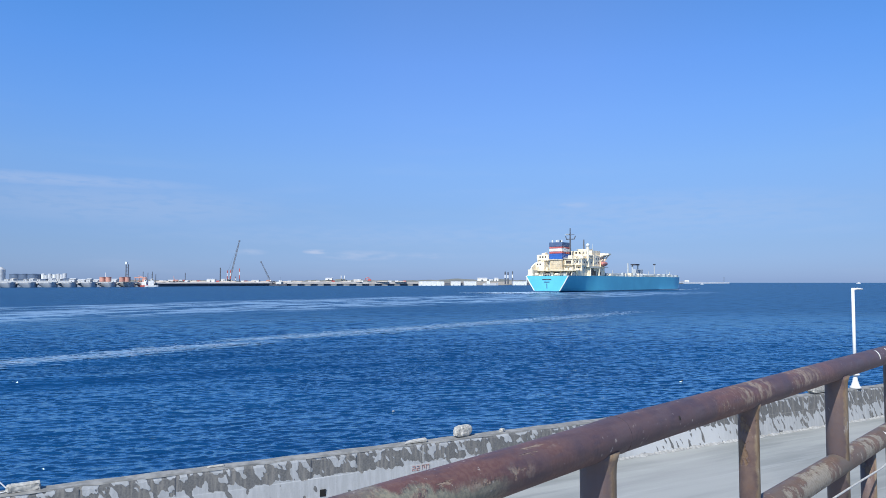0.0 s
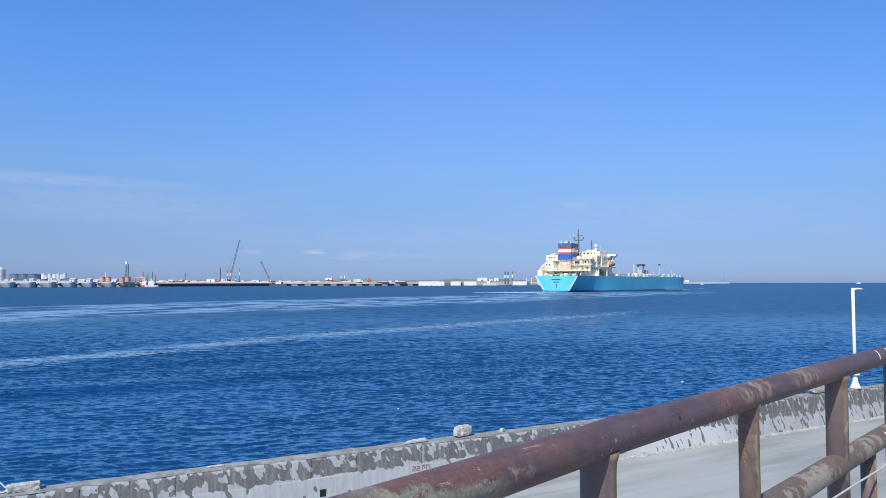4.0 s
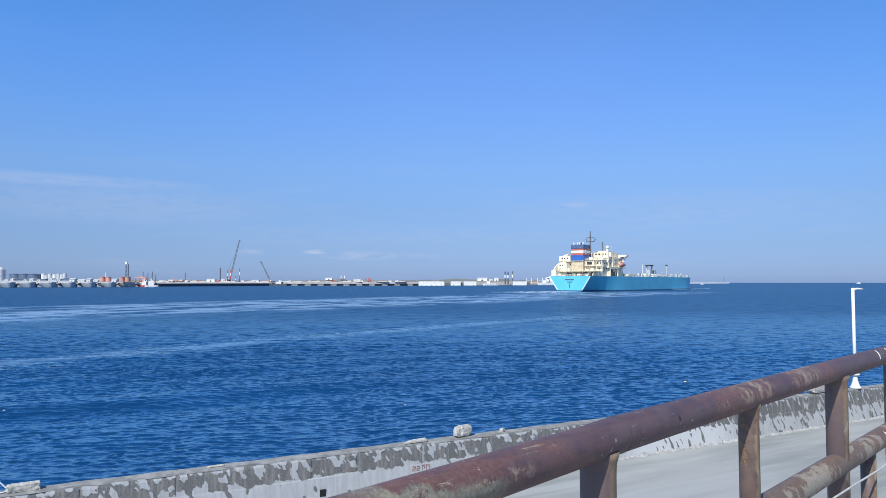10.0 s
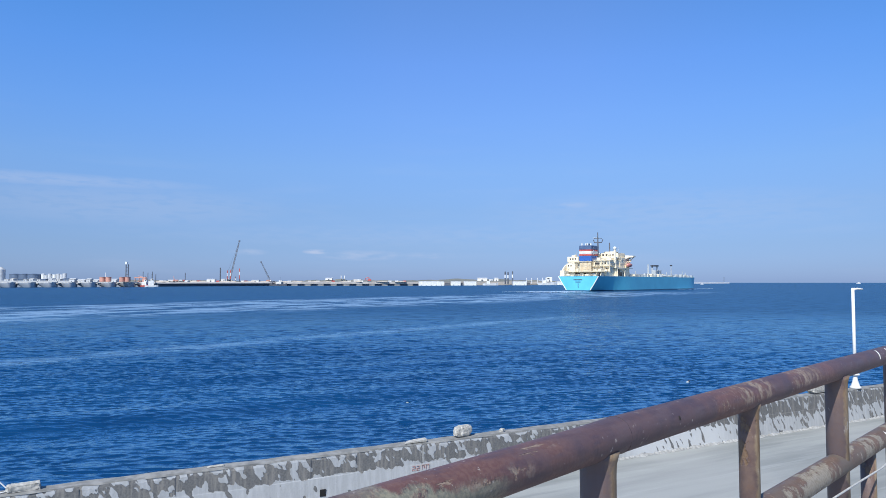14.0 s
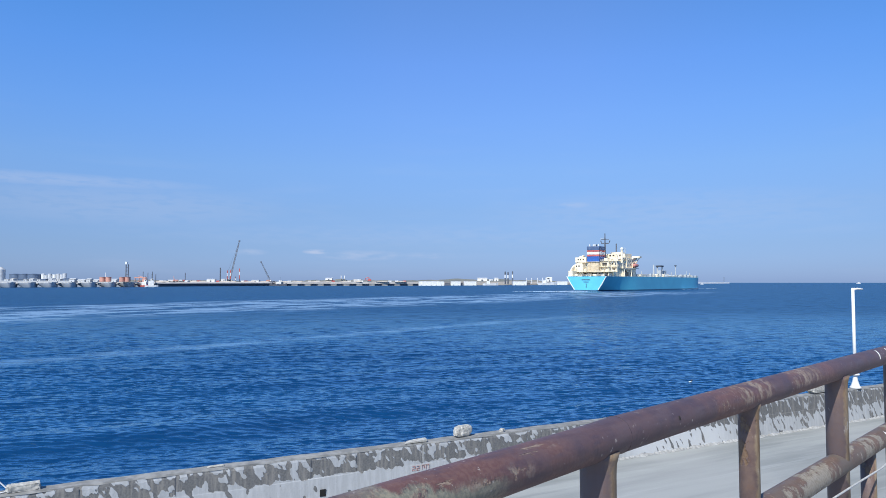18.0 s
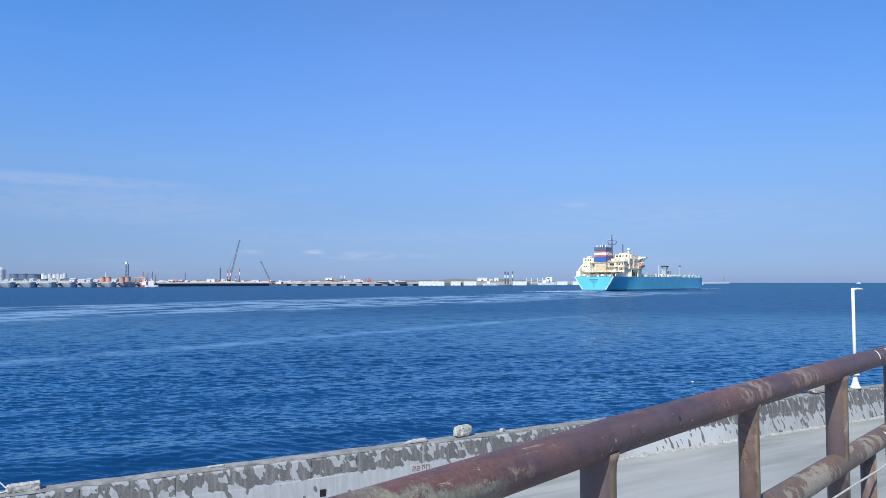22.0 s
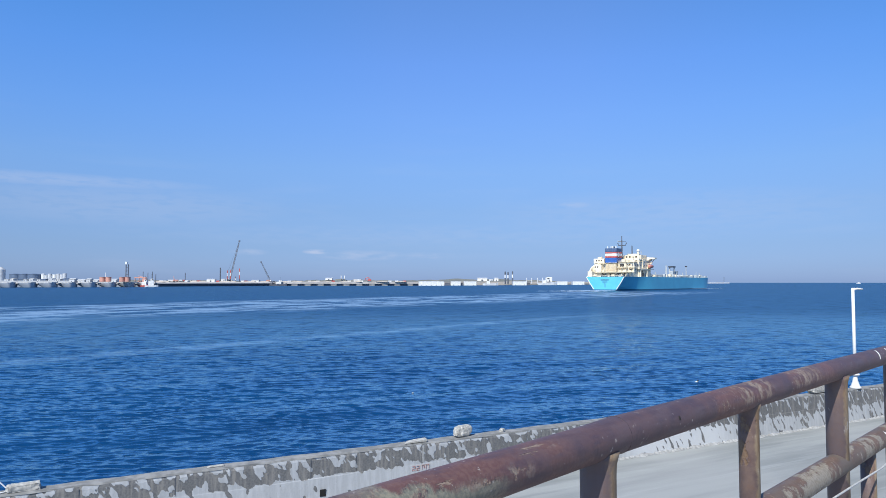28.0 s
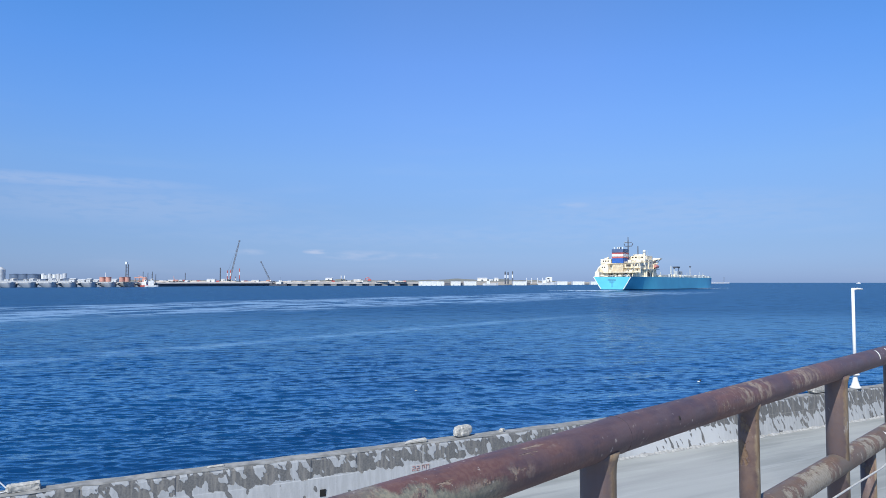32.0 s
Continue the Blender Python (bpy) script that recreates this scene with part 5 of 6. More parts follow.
for a0, a1, d in ((787, 797, 1395), (816, 820, 1395), (932, 938, 1500)):
    u0, u1 = (a0 - 784) / 1230, (a1 - 784) / 1230
    w = (u1 - u0) * d
    ob = structure("link_pontoon", box(-w / 2, w / 2, 2, 14, -1, 6.0, 0.2), SHORE_STEEL, "dark link pontoon between caissons", "pontoon", far((u0 + u1) / 2, d))


def shed(px0, px1, d, z0, h, material, label, roof=0.25):
    w = (px1 - px0) / 1230 * d
    t = thing("shed", far(px_u((px0 + px1) / 2), d, z0), label, "building", "sheds on the far shore")
    part("wall", box(-w / 2, w / 2, 0, 12, 0, h), material, t)
    part("roof", loft([[(-w / 2 - 0.4, -0.4, h), (w / 2 + 0.4, -0.4, h), (w / 2 + 0.4, 12.4, h), (-w / 2 - 0.4, 12.4, h)], [(-w / 2 - 0.4, 5, h + h * roof), (w / 2 + 0.4, 5, h + h * roof), (w / 2 + 0.4, 7, h + h * roof), (-w / 2 - 0.4, 7, h + h * roof)]]), material, t)
    part("door", box(-w * 0.1, w * 0.1, -0.08, 0.0, 0, h * 0.6), SHORE_STEEL, t)
    return t


def storage_tank(u, d, r, h, z0, material, label, dome=0.12, n=28):
    t = thing("storage_tank", far(u, d, z0), label, "tank", "tanks on the far shore")
    part("shell", tube([(0, 0, 0), (0, 0, h)], r, n), material, t, smooth=False)
    part("roof", tube([(0, 0, h), (0, 0, h + r * dome)], [r, r * 0.25], n), material, t)
    part("rim", tube([(0, 0, h - 0.4), (0, 0, h + 0.1)], r + 0.25, n), material, t)
    return t


for px in (29, 45, 61):
    storage_tank(px_u(px), 1120, 9.5, 10.2, 9.3, TANK_BLUE, "large slate-blue storage tank on the far shore")
storage_tank(px_u(1), 1110, 7.0, 17.7, 9.3, DULL_WHITE, "pale domed storage tank on the far shore", 0.6)
for px, h in ((77, 11), (83, 9), (89, 11), (97, 10.0), (104, 11), (110, 10), (115, 11.5)):
    storage_tank(px_u(px), 1120, 3.0, h, 9.3, DULL_WHITE if px not in (77, 97) else WHITE, "white upright silo tank on the far shore", 0.1, 14)
for k, px in enumerate((8, 19, 33, 41, 52, 66, 72, 86, 93, 101, 112)):
    shed(px, px + (7, 5, 9, 6)[k % 4], 1094, 9.3, (2.2, 3.0, 1.8)[k % 3], (DULL_WHITE, PALE_CONCRETE, TANK_BLUE, DULL_WHITE)[k % 4], ("low white shed in front of the tanks", "low pale shed in front of the tanks", "low blue shed in front of the tanks", "low white shed in front of the tanks")[k % 4])
structure("tank_terrace", box(-95, 95, -20, 40, -1, 9.3), PIER_CONCRETE, "grey concrete terrace under the tanks", "terrace", far(px_u(50), 1110))

for px in (181.5, 192.5, 216.5, 226.5):
    storage_tank(px_u(px), 990, 3.7, 6.6, 7.6, ORANGE, "orange cylindrical steel pile sleeve on the pier", 0.05, 18)
t = thing("pier_mast", far(px_u(187), 992, 7.6), "slim white mast on the pier", "mast")
part("pole", tube([(0, 0, 0), (0, 0, 13)], [0.5, 0.3], 6), WHITE, t)


def twin_tower():
    t = thing("pile_frame_tower", far(px_u(225), 1000, 7.6), "tall dark twin-column tower with a white top", "tower")
    for s in (-1, 1):
        part("column", tube([(s * 1.6, 0, 0), (s * 1.6, 0, 25)], 0.75, 8), SHORE_STEEL, t)
    for z in (5, 10, 15, 20):
        part("brace", box(-1.6, 1.6, -0.3, 0.3, z, z + 0.7), SHORE_STEEL, t)
    part("head", box(-2.6, 0.2, -1.2, 1.2, 25, 28.5, 0.1), WHITE, t)
    return t


twin_tower()


def workboat(u, d, length, hull_mat, label, house=WHITE, mast=True, turn=0.0, house_w=0.45, tall=1.0):
    t = thing("workboat", far(u, d, 0, turn), label, "boat", "boats along the far shore")
    b2 = length * 0.14
    secs = []
    for x, w, z in ((-0.5, 0.8, 2.6), (-0.3, 1.0, 2.4), (0.1, 1.0, 2.5), (0.35, 0.75, 3.0), (0.5, 0.08, 3.8)):
        zz = z * length / 20
        secs.append([(x * length, -b2 * w, zz), (x * length, -b2 * w * 0.75, -0.8), (x * length, b2 * w * 0.75, -0.8), (x * length, b2 * w, zz)])
    part("hull", loft(secs), hull_mat, t)
    k = length / 20 * tall
    part("wheelhouse", box(-0.25 * length, (-0.25 + house_w) * length, -b2 * 0.7, b2 * 0.7, 2.0 * length / 20, 5.6 * k, 0.1), house, t)
    part("upper_bridge", box(-0.08 * length, 0.14 * length, -b2 * 0.6, b2 * 0.6, 5.6 * k, 8.0 * k, 0.1), house, t)
    part("bridge_window", box(0.0 * length, 0.12 * length, -b2 * 0.62, -b2 * 0.59, 6.4 * k, 7.4 * k), WINDOW, t)
    if mast:
        part("mast", tube([(0, 0, 8 * k), (0, 0, 12.5 * k)], 0.25, 6), SHORE_STEEL, t)
    return t


workboat(px_u(269), 1008, 18, WHITE, "white tug moored at the pier", house_w=0.42, turn=12, tall=1.65)
workboat(px_u(247), 1060, 22, RED, "boat with a red hull moored at the pier", house=ORANGE)
workboat(px_u(496), 1290, 26, SHORE_STEEL, "dark-hulled tug with a white wheelhouse", house_w=0.35)
workboat(px_u(968), 1600, 42, WHITE, "long white boat by the caissons", house_w=0.2, mast=False)
workboat(px_u(868), 1440, 32, WHITE, "white boat hull between the caissons", house_w=0.2, mast=False)
workboat(px_u(1242), 1900, 9, WHITE, "small white launch off the breakwater", mast=False)
workboat(px_u(1519), 2600, 16, WHITE, "small white boat on the horizon", mast=False)
workboat(px_u(258), 1012, 20, RED, "red-hulled tug with a white wheelhouse", house_w=0.35, tall=1.3, turn=-8)
workboat(px_u(484), 1280, 22, SHORE_STEEL, "flat dark barge below the small crane", house=SHORE_STEEL, house_w=0.2, mast=False)


def striped_pile(px, y_top, d, z0, mats, r=0.9, label="red and white banded steel pile standing on the quay"):
    t = thing("steel_pile", far(px_u(px), d, z0), label, "pile", "piles on the quay")
    h = EYE + (499 - y_top) / 1230 * d - z0
    for i, mt in enumerate(mats):
        part("pile_section", tube([(0, 0, h * i / len(mats)), (0, 0, h * (i + 1) / len(mats))], r, 10), mt, t)
    return t


def pier_derrick():
    t = thing("pier_derrick", far(px_u(249), 1040, 7.0), "orange steel derrick frame on the pier", "derrick")
    for x in (-8, -2, 5, 8):
        part("leg", tube([(x, 0, 0), (x, 0, 6.5)], 0.6, 6), ORANGE, t)
    part("beam", box(-9, 9, -0.7, 0.7, 6.0, 7.4), ORANGE, t)
    part("cabin", box(3.5, 9.5, -2, 2, 0, 5.5, 0.1), ORANGE, t)
    part("boom", tube([(8, 0, 6), (-4, 0, 9.5)], 0.4, 6), ORANGE, t)
    return t


pier_derrick()
for px, yt, d in ((253.5, 481, 1040), (262, 483, 1030), (276, 486, 1035), (270, 481, 1030)):
    striped_pile(px, yt, d, 3.0, (SHORE_STEEL,), 0.45, "slim dark mast among the moored boats")


for a0, a1, d, z0, h, mt, lb in ((366, 380, 1330, 7.3, 4.6, WHITE, "low white shed on the quay"), (389, 404, 1302, 7.2, 4.6, WHITE, "low white cabin by the crane"),
                                 (845, 862, 1660, 8.9, 6.5, WHITE, "long white building on the far shore"), (875, 882, 1680, 8.9, 6.5, WHITE, "small white building on the far shore"),
                                 (968, 977, 1760, 8.0, 9.0, WHITE, "white block building on the far shore"), (576, 588, 1640, 11.3, 4.5, WHITE, "small white shed on the bank"),
                                 (626, 638, 1400, 7.0, 4.5, PALE_CONCRETE, "pale hut on the quay"), (445, 458, 1320, 7.2, 3.0, WHITE, "low white hut on the quay"),
                                 (1212, 1219, 2860, 4.5, 8.0, WHITE, "white hut on the breakwater"), (300, 306, 1160, 5.0, 4.0, WHITE, "white hut on the quay"),
                                 (325, 332, 1180, 5.0, 4.0, WHITE, "white hut on the quay"),
                                 (122, 132, 1075, 4.0, 7.2, DULL_WHITE, "pale shed behind the pier"), (134, 150, 1080, 4.0, 6.2, DULL_WHITE, "long white shed behind the pier"), (153, 160, 1075, 4.0, 7.0, DULL_WHITE, "pale shed behind the pier"),
                                 (163, 174, 1080, 4.0, 6.0, DULL_WHITE, "long white shed behind the pier"), (196, 206, 1085, 4.0, 6.6, DULL_WHITE, "pale shed behind the pier")):
    shed(a0, a1, d, z0, h, mt, lb)


def lattice_crane(base_px, d, z0, tip_px, tip_y, label, scale):
    bx = px_u(base_px) * d
    tip = Vector((px_u(tip_px) * d - bx, 0, EYE + (499 - tip_y) / 1230 * d - z0))
    t = thing("crawler_crane", pose(bx, d, z0), label, "crane", "crawler cranes")
    part("track", box(-4 * scale, 4 * scale, -4 * scale, -2 * scale, 0, 1.4 * scale, 0.2), SHORE_STEEL, t)
    part("track", box(-4 * scale, 4 * scale, 2 * scale, 4 * scale, 0, 1.4 * scale, 0.2), SHORE_STEEL, t)
    part("cab", box(-4.5 * scale, 3 * scale, -1.8 * scale, 1.8 * scale, 1.4 * scale, 4.6 * scale, 0.2), GREY_CONCRETE, t)
    foot = Vector((1.5 * scale, 0, 3 * scale))
    ax = (tip - foot)
    n, side, w = 16, Vector((-ax.z, 0, ax.x)).normalized(), 0.85 * scale
    bm = bmesh.new()
    for s, y in ((-1, -1), (-1, 1), (1, -1), (1, 1)):
        tube([foot, foot + ax * 0.06 + side * s * w + Vector((0, y * w, 0)), foot + ax * 0.92 + side * s * w * 0.8 + Vector((0, y * w * 0.8, 0)), tip], 0.22 * scale, 4, bm)
    for i in range(n):
        k0, k1 = 0.06 + 0.86 * i / n, 0.06 + 0.86 * (i + 1) / n
        for y in (-1, 1):
            s = 1 if i % 2 else -1
            tube([foot + ax * k0 + side * s * w * 0.9 + Vector((0, y * w * 0.9, 0)), foot + ax * k1 - side * s * w * 0.9 + Vector((0, y * w * 0.9, 0))], 0.14 * scale, 4, bm)
    part("boom", bm, CRANE_STEEL, t)
    part("boom_head", box(-1.2 * scale, 1.2 * scale, -0.9, 0.9, -1.5 * scale, 1.2 * scale, 0.1), SHORE_STEEL, t, at=Matrix.Translation(tip))
    part("pendant", tube([tip, Vector((-4 * scale, 0, 9 * scale)), Vector((-4 * scale, 0, 4 * scale))], 0.1, 4), SHORE_STEEL, t)
    return t


lattice_crane(405, 1320, 7.2, 423, 427, "large crawler crane with a raised lattice boom", 1.2)
lattice_crane(477, 1325, 7.2, 462, 464, "small crawler crane with a raised lattice boom", 0.95)


striped_pile(390, 474, 1290, 7.2, (SHORE_STEEL,), 1.1, "dark steel pile standing on the quay")
striped_pile(328, 483, 1190, 6.0, (SHORE_STEEL,), 0.6, "slim dark mast on the quay")
for px, yt in ((402.5, 479), (408, 478), (417, 490), (424, 475.5)):
    striped_pile(px, yt, 1300, 7.2, (SHORE_STEEL, RED, WHITE, RED) if px != 417 else (SHORE_STEEL, WHITE, SHORE_STEEL))
for px, yt in ((894, 481), (899, 482), (907, 480.5)):
    striped_pile(px, yt, 1500, 2.0, (SHORE_STEEL, SHORE_STEEL, WHITE, SHORE_STEEL), 1.5, "dark navigation dolphin pile with a white band")
for px, yt in ((604, 488), (610, 488)):
    striped_pile(px, yt, 1640, 8.0, (SCRUB, WHITE), 1.0, "pale mast on the bank")
for px in (932, 941, 951, 960):
    striped_pile(px, 492, 1560, 3.0, (WHITE,), 0.8, "white pile beside the caissons")
for a, c in ((932, 941), (951, 960)):
    ob = part("pile_crossbeam", box(0, (c - a) / 1230 * 1560, -0.5, 0.5, -0.8, 0.0), WHITE, None, "", False, far(px_u(a), 1560, 11.5))
    tagged(ob, "white crossbeam between two piles", "beam")
striped_pile(1281, 490.5, 3050, 4.0, (SHORE_STEEL,), 1.0, "dark beacon at the breakwater end")


def excavator():
    t = thing("excavator", far(px_u(654), 1395, 7.4), "red excavator on the quay", "excavator")
    part("track", box(-4, 4, -2, 2, 0, 1.5, 0.3), SHORE_STEEL, t)
    part("cab", box(-3.5, 3, -1.8, 1.8, 1.5, 5.5, 0.3), RED, t)
    part("boom", tube([(2, 0, 4), (-3, 0, 9), (-8, 0, 7), (-9, 0, 3)], 0.7, 6), RED, t)
    return t


excavator()
structure("breakwater", loft([[(x, y, -2), (x + 4, y + 10, 6.4 + 1.2 * math.sin(x * 0.31)), (x + 8, y + 24, 6.0), (x + 12, y + 36, -2)] for x, y in [(870 + 9.6 * i, 2560 + 12.4 * i) for i in range(42)]]), WHITE, "low pale rock breakwater at the harbour mouth", "breakwater")


def container(px, d, z0, material, label, turn=0.0, n=1):
    t = thing("container", far(px_u(px), d, z0, turn), label, "container", "containers on the far quay")
    part("box", box(-3.0, 3.0, -1.2, 1.2, 0, 2.6, 0.05), material, t)
    part("door", box(2.98, 3.06, -1.05, 1.05, 0.15, 2.45), GREY_CONCRETE, t)
    for x in (-2, -1, 0, 1, 2):
        part("rib", box(x - 0.12, x + 0.12, -1.28, -1.2, 0.1, 2.5), material, t)
    return t


def site_truck(px, d, cab, body, label, turn=0.0, boom=0.0):
    """A works lorry: chassis on wheels, cab with a dark windscreen, load body, perhaps a raised boom."""
    t = thing("lorry", far(px_u(px), d, 7.2, turn), label, "lorry", "lorries on the far quay")
    part("chassis", box(-4.6, 4.6, -1.1, 1.1, 0.8, 1.2), SHORE_STEEL, t)
    part("cab", box(2.4, 4.7, -1.25, 1.25, 1.2, 3.7, 0.2), cab, t)
    part("windscreen", box(4.66, 4.74, -1.05, 1.05, 2.4, 3.4), WINDOW, t)
    part("load_body", loft([[(-4.6, -1.25, 1.2), (2.1, -1.25, 1.2), (2.1, 1.25, 1.2), (-4.6, 1.25, 1.2)], [(-5.0, -1.45, 3.6), (2.2, -1.45, 3.6), (2.2, 1.45, 3.6), (-5.0, 1.45, 3.6)]]), body, t)
    for x in (-3.4, -2.2, 3.4):
        for y in (-1.2, 1.2):
            part("wheel", tube([(x, y - 0.2, 0.52), (x, y + 0.2, 0.52)], 0.52, 10), TYRE, t)
    if boom:
        part("boom", tube([(-1.5, 0, 3.5), (-1.5 - boom * 0.5, 0, 3.5 + boom)], [0.45, 0.25], 6), cab, t)
    return t


site_truck(304, 1122, ORANGE, WHITE, "white tipper lorry with an orange cab on the quay", 8)
site_truck(311, 1134, ORANGE, ORANGE, "orange crane lorry with its boom raised on the quay", -12, 5.5)
site_truck(317, 1140, WHITE, WHITE, "white lorry on the quay", 15)
site_truck(322, 1146, RED, GREY_CONCRETE, "red-cabbed lorry with a grey body on the quay", 4)
site_truck(408, 1306, WHITE, SHORE_STEEL, "dark crane lorry at the foot of the big crane", -6, 4.0)
site_truck(476, 1312, WHITE, ORANGE, "orange-bodied lorry near the small crane", 10)


def sand_heap(px, d, length, h, seed):
    rng = random.Random(seed)
    t = tagged(new("sand_heap"), "low heap of pale sand on the quay", "sand heap", "sand heaps on the far quay")
    t.matrix_world = far(px_u(px), d, 7.1)
    n, secs = 12, []
    for i in range(n + 1):
        k = i / n
        z = h * math.sin(math.pi * k) ** 0.6 * rng.uniform(0.75, 1.0) + 0.05
        x = (k - 0.5) * length
        secs.append([(x, -h * 1.5 - 1, 0), (x + rng.uniform(-0.6, 0.6), -h * 0.4, z * 0.9), (x, 0.6, z), (x, h * 1.5 + 1, 0)])
    part("heap", loft(secs), SAND_HEAP, t)
    return t


for i, (px, d, ln, hh) in enumerate(((284, 1112, 16, 2.0), (297, 1130, 14, 1.6), (310, 1150, 15, 2.0), (341, 1190, 22, 1.7), (358, 1215, 20, 1.5), (399, 1268, 24, 2.2), (412, 1280, 14, 1.8), (441, 1300, 30, 1.6), (468, 1304, 22, 1.8),
                                     (505, 1310, 20, 1.8), (527, 1312, 26, 1.5), (556, 1312, 24, 1.6), (580, 1314, 16, 1.4), (611, 1316, 26, 1.6), (634, 1316, 16, 2.4), (677, 1320, 24, 1.4), (709, 1324, 22, 1.5))):
    sand_heap(px, d, ln, hh, i)

rng_c = random.Random(21)
for px, d in ((286, 1150), (292, 1152), (335, 1215), (344, 1222), (352, 1228), (386, 1290), (430, 1308), (436, 1309), (452, 1316), (512, 1330), (521, 1332), (534, 1334), (548, 1336), (563, 1338), (590, 1340), (618, 1340), (641, 1342), (668, 1344), (690, 1344), (702, 1346), (716, 1346)):
    mt = rng_c.choice((WHITE, WHITE, WHITE, PALE_CONCRETE, RED, GREY_CONCRETE))
    lb = {WHITE: "white steel container on the quay", PALE_CONCRETE: "pale steel container on the quay", RED: "red steel container on the quay", GREY_CONCRETE: "grey steel container on the quay"}[mt]
    container(px, d + 8, 7.2, mt, lb, rng_c.uniform(-20, 20))


# ---- car ----
def car():
    t = thing("car", pose(0, 0, 2.0), "silver estate car with roof rails, driving along the quay", "car")
    t.scale = (0.945, 0.945, 0.945)
    L, W = 4.5, 0.87
    # lower body: sections along y from the tail to the nose, each an outline from sill to shoulder
    def sec(y, w, z0, z1, crown):
        return [(-w * 0.93, y, z0), (-w, y, z0 + 0.18), (-w, y, z1 - 0.14), (-w * 0.93, y, z1), (0, y, z1 + crown), (w * 0.93, y, z1), (w, y, z1 - 0.14), (w, y, z0 + 0.18), (w * 0.93, y, z0)]
    part("body", loft([sec(0.0, 0.80, 0.42, 0.92, 0.0), sec(0.06, 0.86, 0.34, 0.99, 0.0), sec(0.35, W, 0.28, 1.02, 0.01), sec(1.6, W, 0.26, 1.0, 0.01), sec(3.2, W, 0.26, 0.97, 0.02),
                       sec(3.9, 0.89, 0.28, 0.90, 0.04), sec(4.35, 0.84, 0.32, 0.78, 0.03), sec(4.55, 0.72, 0.38, 0.66, 0.01)]), CAR_SILVER, t, smooth=True)
    # glasshouse
    def gsec(y, wb, wt, zb, zt):
        h = zt - zb
        right = [(0, y, zt + 0.025 * min(1, h * 2)), (wt * 0.45, y, zt + 0.018 * min(1, h * 2)), (wt * 0.78, y, zt - 0.01 * min(1, h)), (wt * 0.93, y, zt - 0.04 * min(1, h * 2)), (wt * 1.0, y, zt - 0.10 * min(1, h * 2)), (wb, y, zb)]
        return [(-x, yy, z) for x, yy, z in right[:0:-1]] + right
    part("cabin", loft([gsec(0.10, 0.82, 0.78, 1.0, 1.04), gsec(0.27, 0.83, 0.69, 1.0, 1.52), gsec(0.34, 0.835, 0.655, 1.0, 1.64), gsec(0.50, 0.84, 0.645, 1.0, 1.70), gsec(0.9, 0.84, 0.64, 1.0, 1.735), gsec(1.7, 0.84, 0.64, 0.99, 1.74), gsec(2.4, 0.84, 0.62, 0.98, 1.68), gsec(2.7, 0.84, 0.60, 0.97, 1.60), gsec(3.55, 0.84, 0.78, 0.95, 1.0)]), CAR_SILVER, t, smooth=True)
    part("rear_window", loft([[(-0.60, 0.16, 1.08), (-0.66, 0.19, 1.16), (-0.63, 0.27, 1.40), (-0.56, 0.32, 1.53), (0.56, 0.32, 1.53), (0.63, 0.27, 1.40), (0.66, 0.19, 1.16), (0.60, 0.16, 1.08)], [(-0.60, 0.085, 1.08), (-0.66, 0.115, 1.16), (-0.63, 0.205, 1.40), (-0.56, 0.27, 1.53), (0.56, 0.27, 1.53), (0.63, 0.205, 1.40), (0.66, 0.115, 1.16), (0.60, 0.085, 1.08)]]), CAR_GLASS, t)
    part("windscreen", loft([[(-0.72, 3.40, 1.04), (-0.60, 2.86, 1.56), (0.60, 2.86, 1.56), (0.72, 3.40, 1.04)], [(-0.72, 3.47, 1.06), (-0.60, 2.93, 1.58), (0.60, 2.93, 1.58), (0.72, 3.47, 1.06)]]), CAR_GLASS, t)
    for s in (-1, 1):
        for y0, y1, y2, y3 in ((0.42, 1.08, 0.52, 1.08), (1.16, 2.02, 1.16, 2.02), (2.10, 3.12, 2.10, 2.62)):
            part("side_window", loft([[(s * 0.826, y0, 1.06), (s * 0.826, y1, 1.06), (s * 0.630, y3, 1.635), (s * 0.630, y2, 1.635)], [(s * 0.850, y0, 1.06), (s * 0.850, y1, 1.06), (s * 0.668, y3, 1.635), (s * 0.668, y2, 1.635)]]), CAR_GLASS, t)
        part("roof_rail", tube([(s * 0.46, 0.48, 1.70), (s * 0.46, 0.62, 1.752), (s * 0.46, 1.0, 1.775), (s * 0.46, 1.6, 1.775), (s * 0.46, 2.05, 1.745), (s * 0.46, 2.2, 1.69)], [0.014, 0.019, 0.020, 0.020, 0.019, 0.014], 8), SHORE_STEEL, t, smooth=True)
        lamp = part("tail_light", loft([[(s * 0.72, 0.02, 0.78), (s * 0.86, 0.10, 0.78), (s * 0.86, 0.14, 1.10), (s * 0.76, 0.06, 1.08)], [(s * 0.72, -0.02, 0.79), (s * 0.88, 0.06, 0.79), (s * 0.875, 0.12, 1.09), (s * 0.76, 0.02, 1.07)]]), TAIL_RED, t, "red and clear tail light")
        part("lens_strip", box(s * 0.79 - 0.022, s * 0.79 + 0.022, -0.008, 0.02, 0.83, 0.90), WHITE, lamp)
        part("mirror", ball((s * 0.98, 3.0, 1.08), 0.12, 10, squash=(1, 0.6, 0.8)), CAR_SILVER, t, smooth=True)
        for y in (0.85, 3.65):
            wheel = part("wheel", tube([(s * 0.70, y, 0.33), (s * 0.92, y, 0.33)], 0.24, 20), RIM, t)
            bm = bmesh.new()
            prof = [(0.70, 0.24), (0.69, 0.32), (0.73, 0.345), (0.89, 0.345), (0.93, 0.32), (0.92, 0.24)]
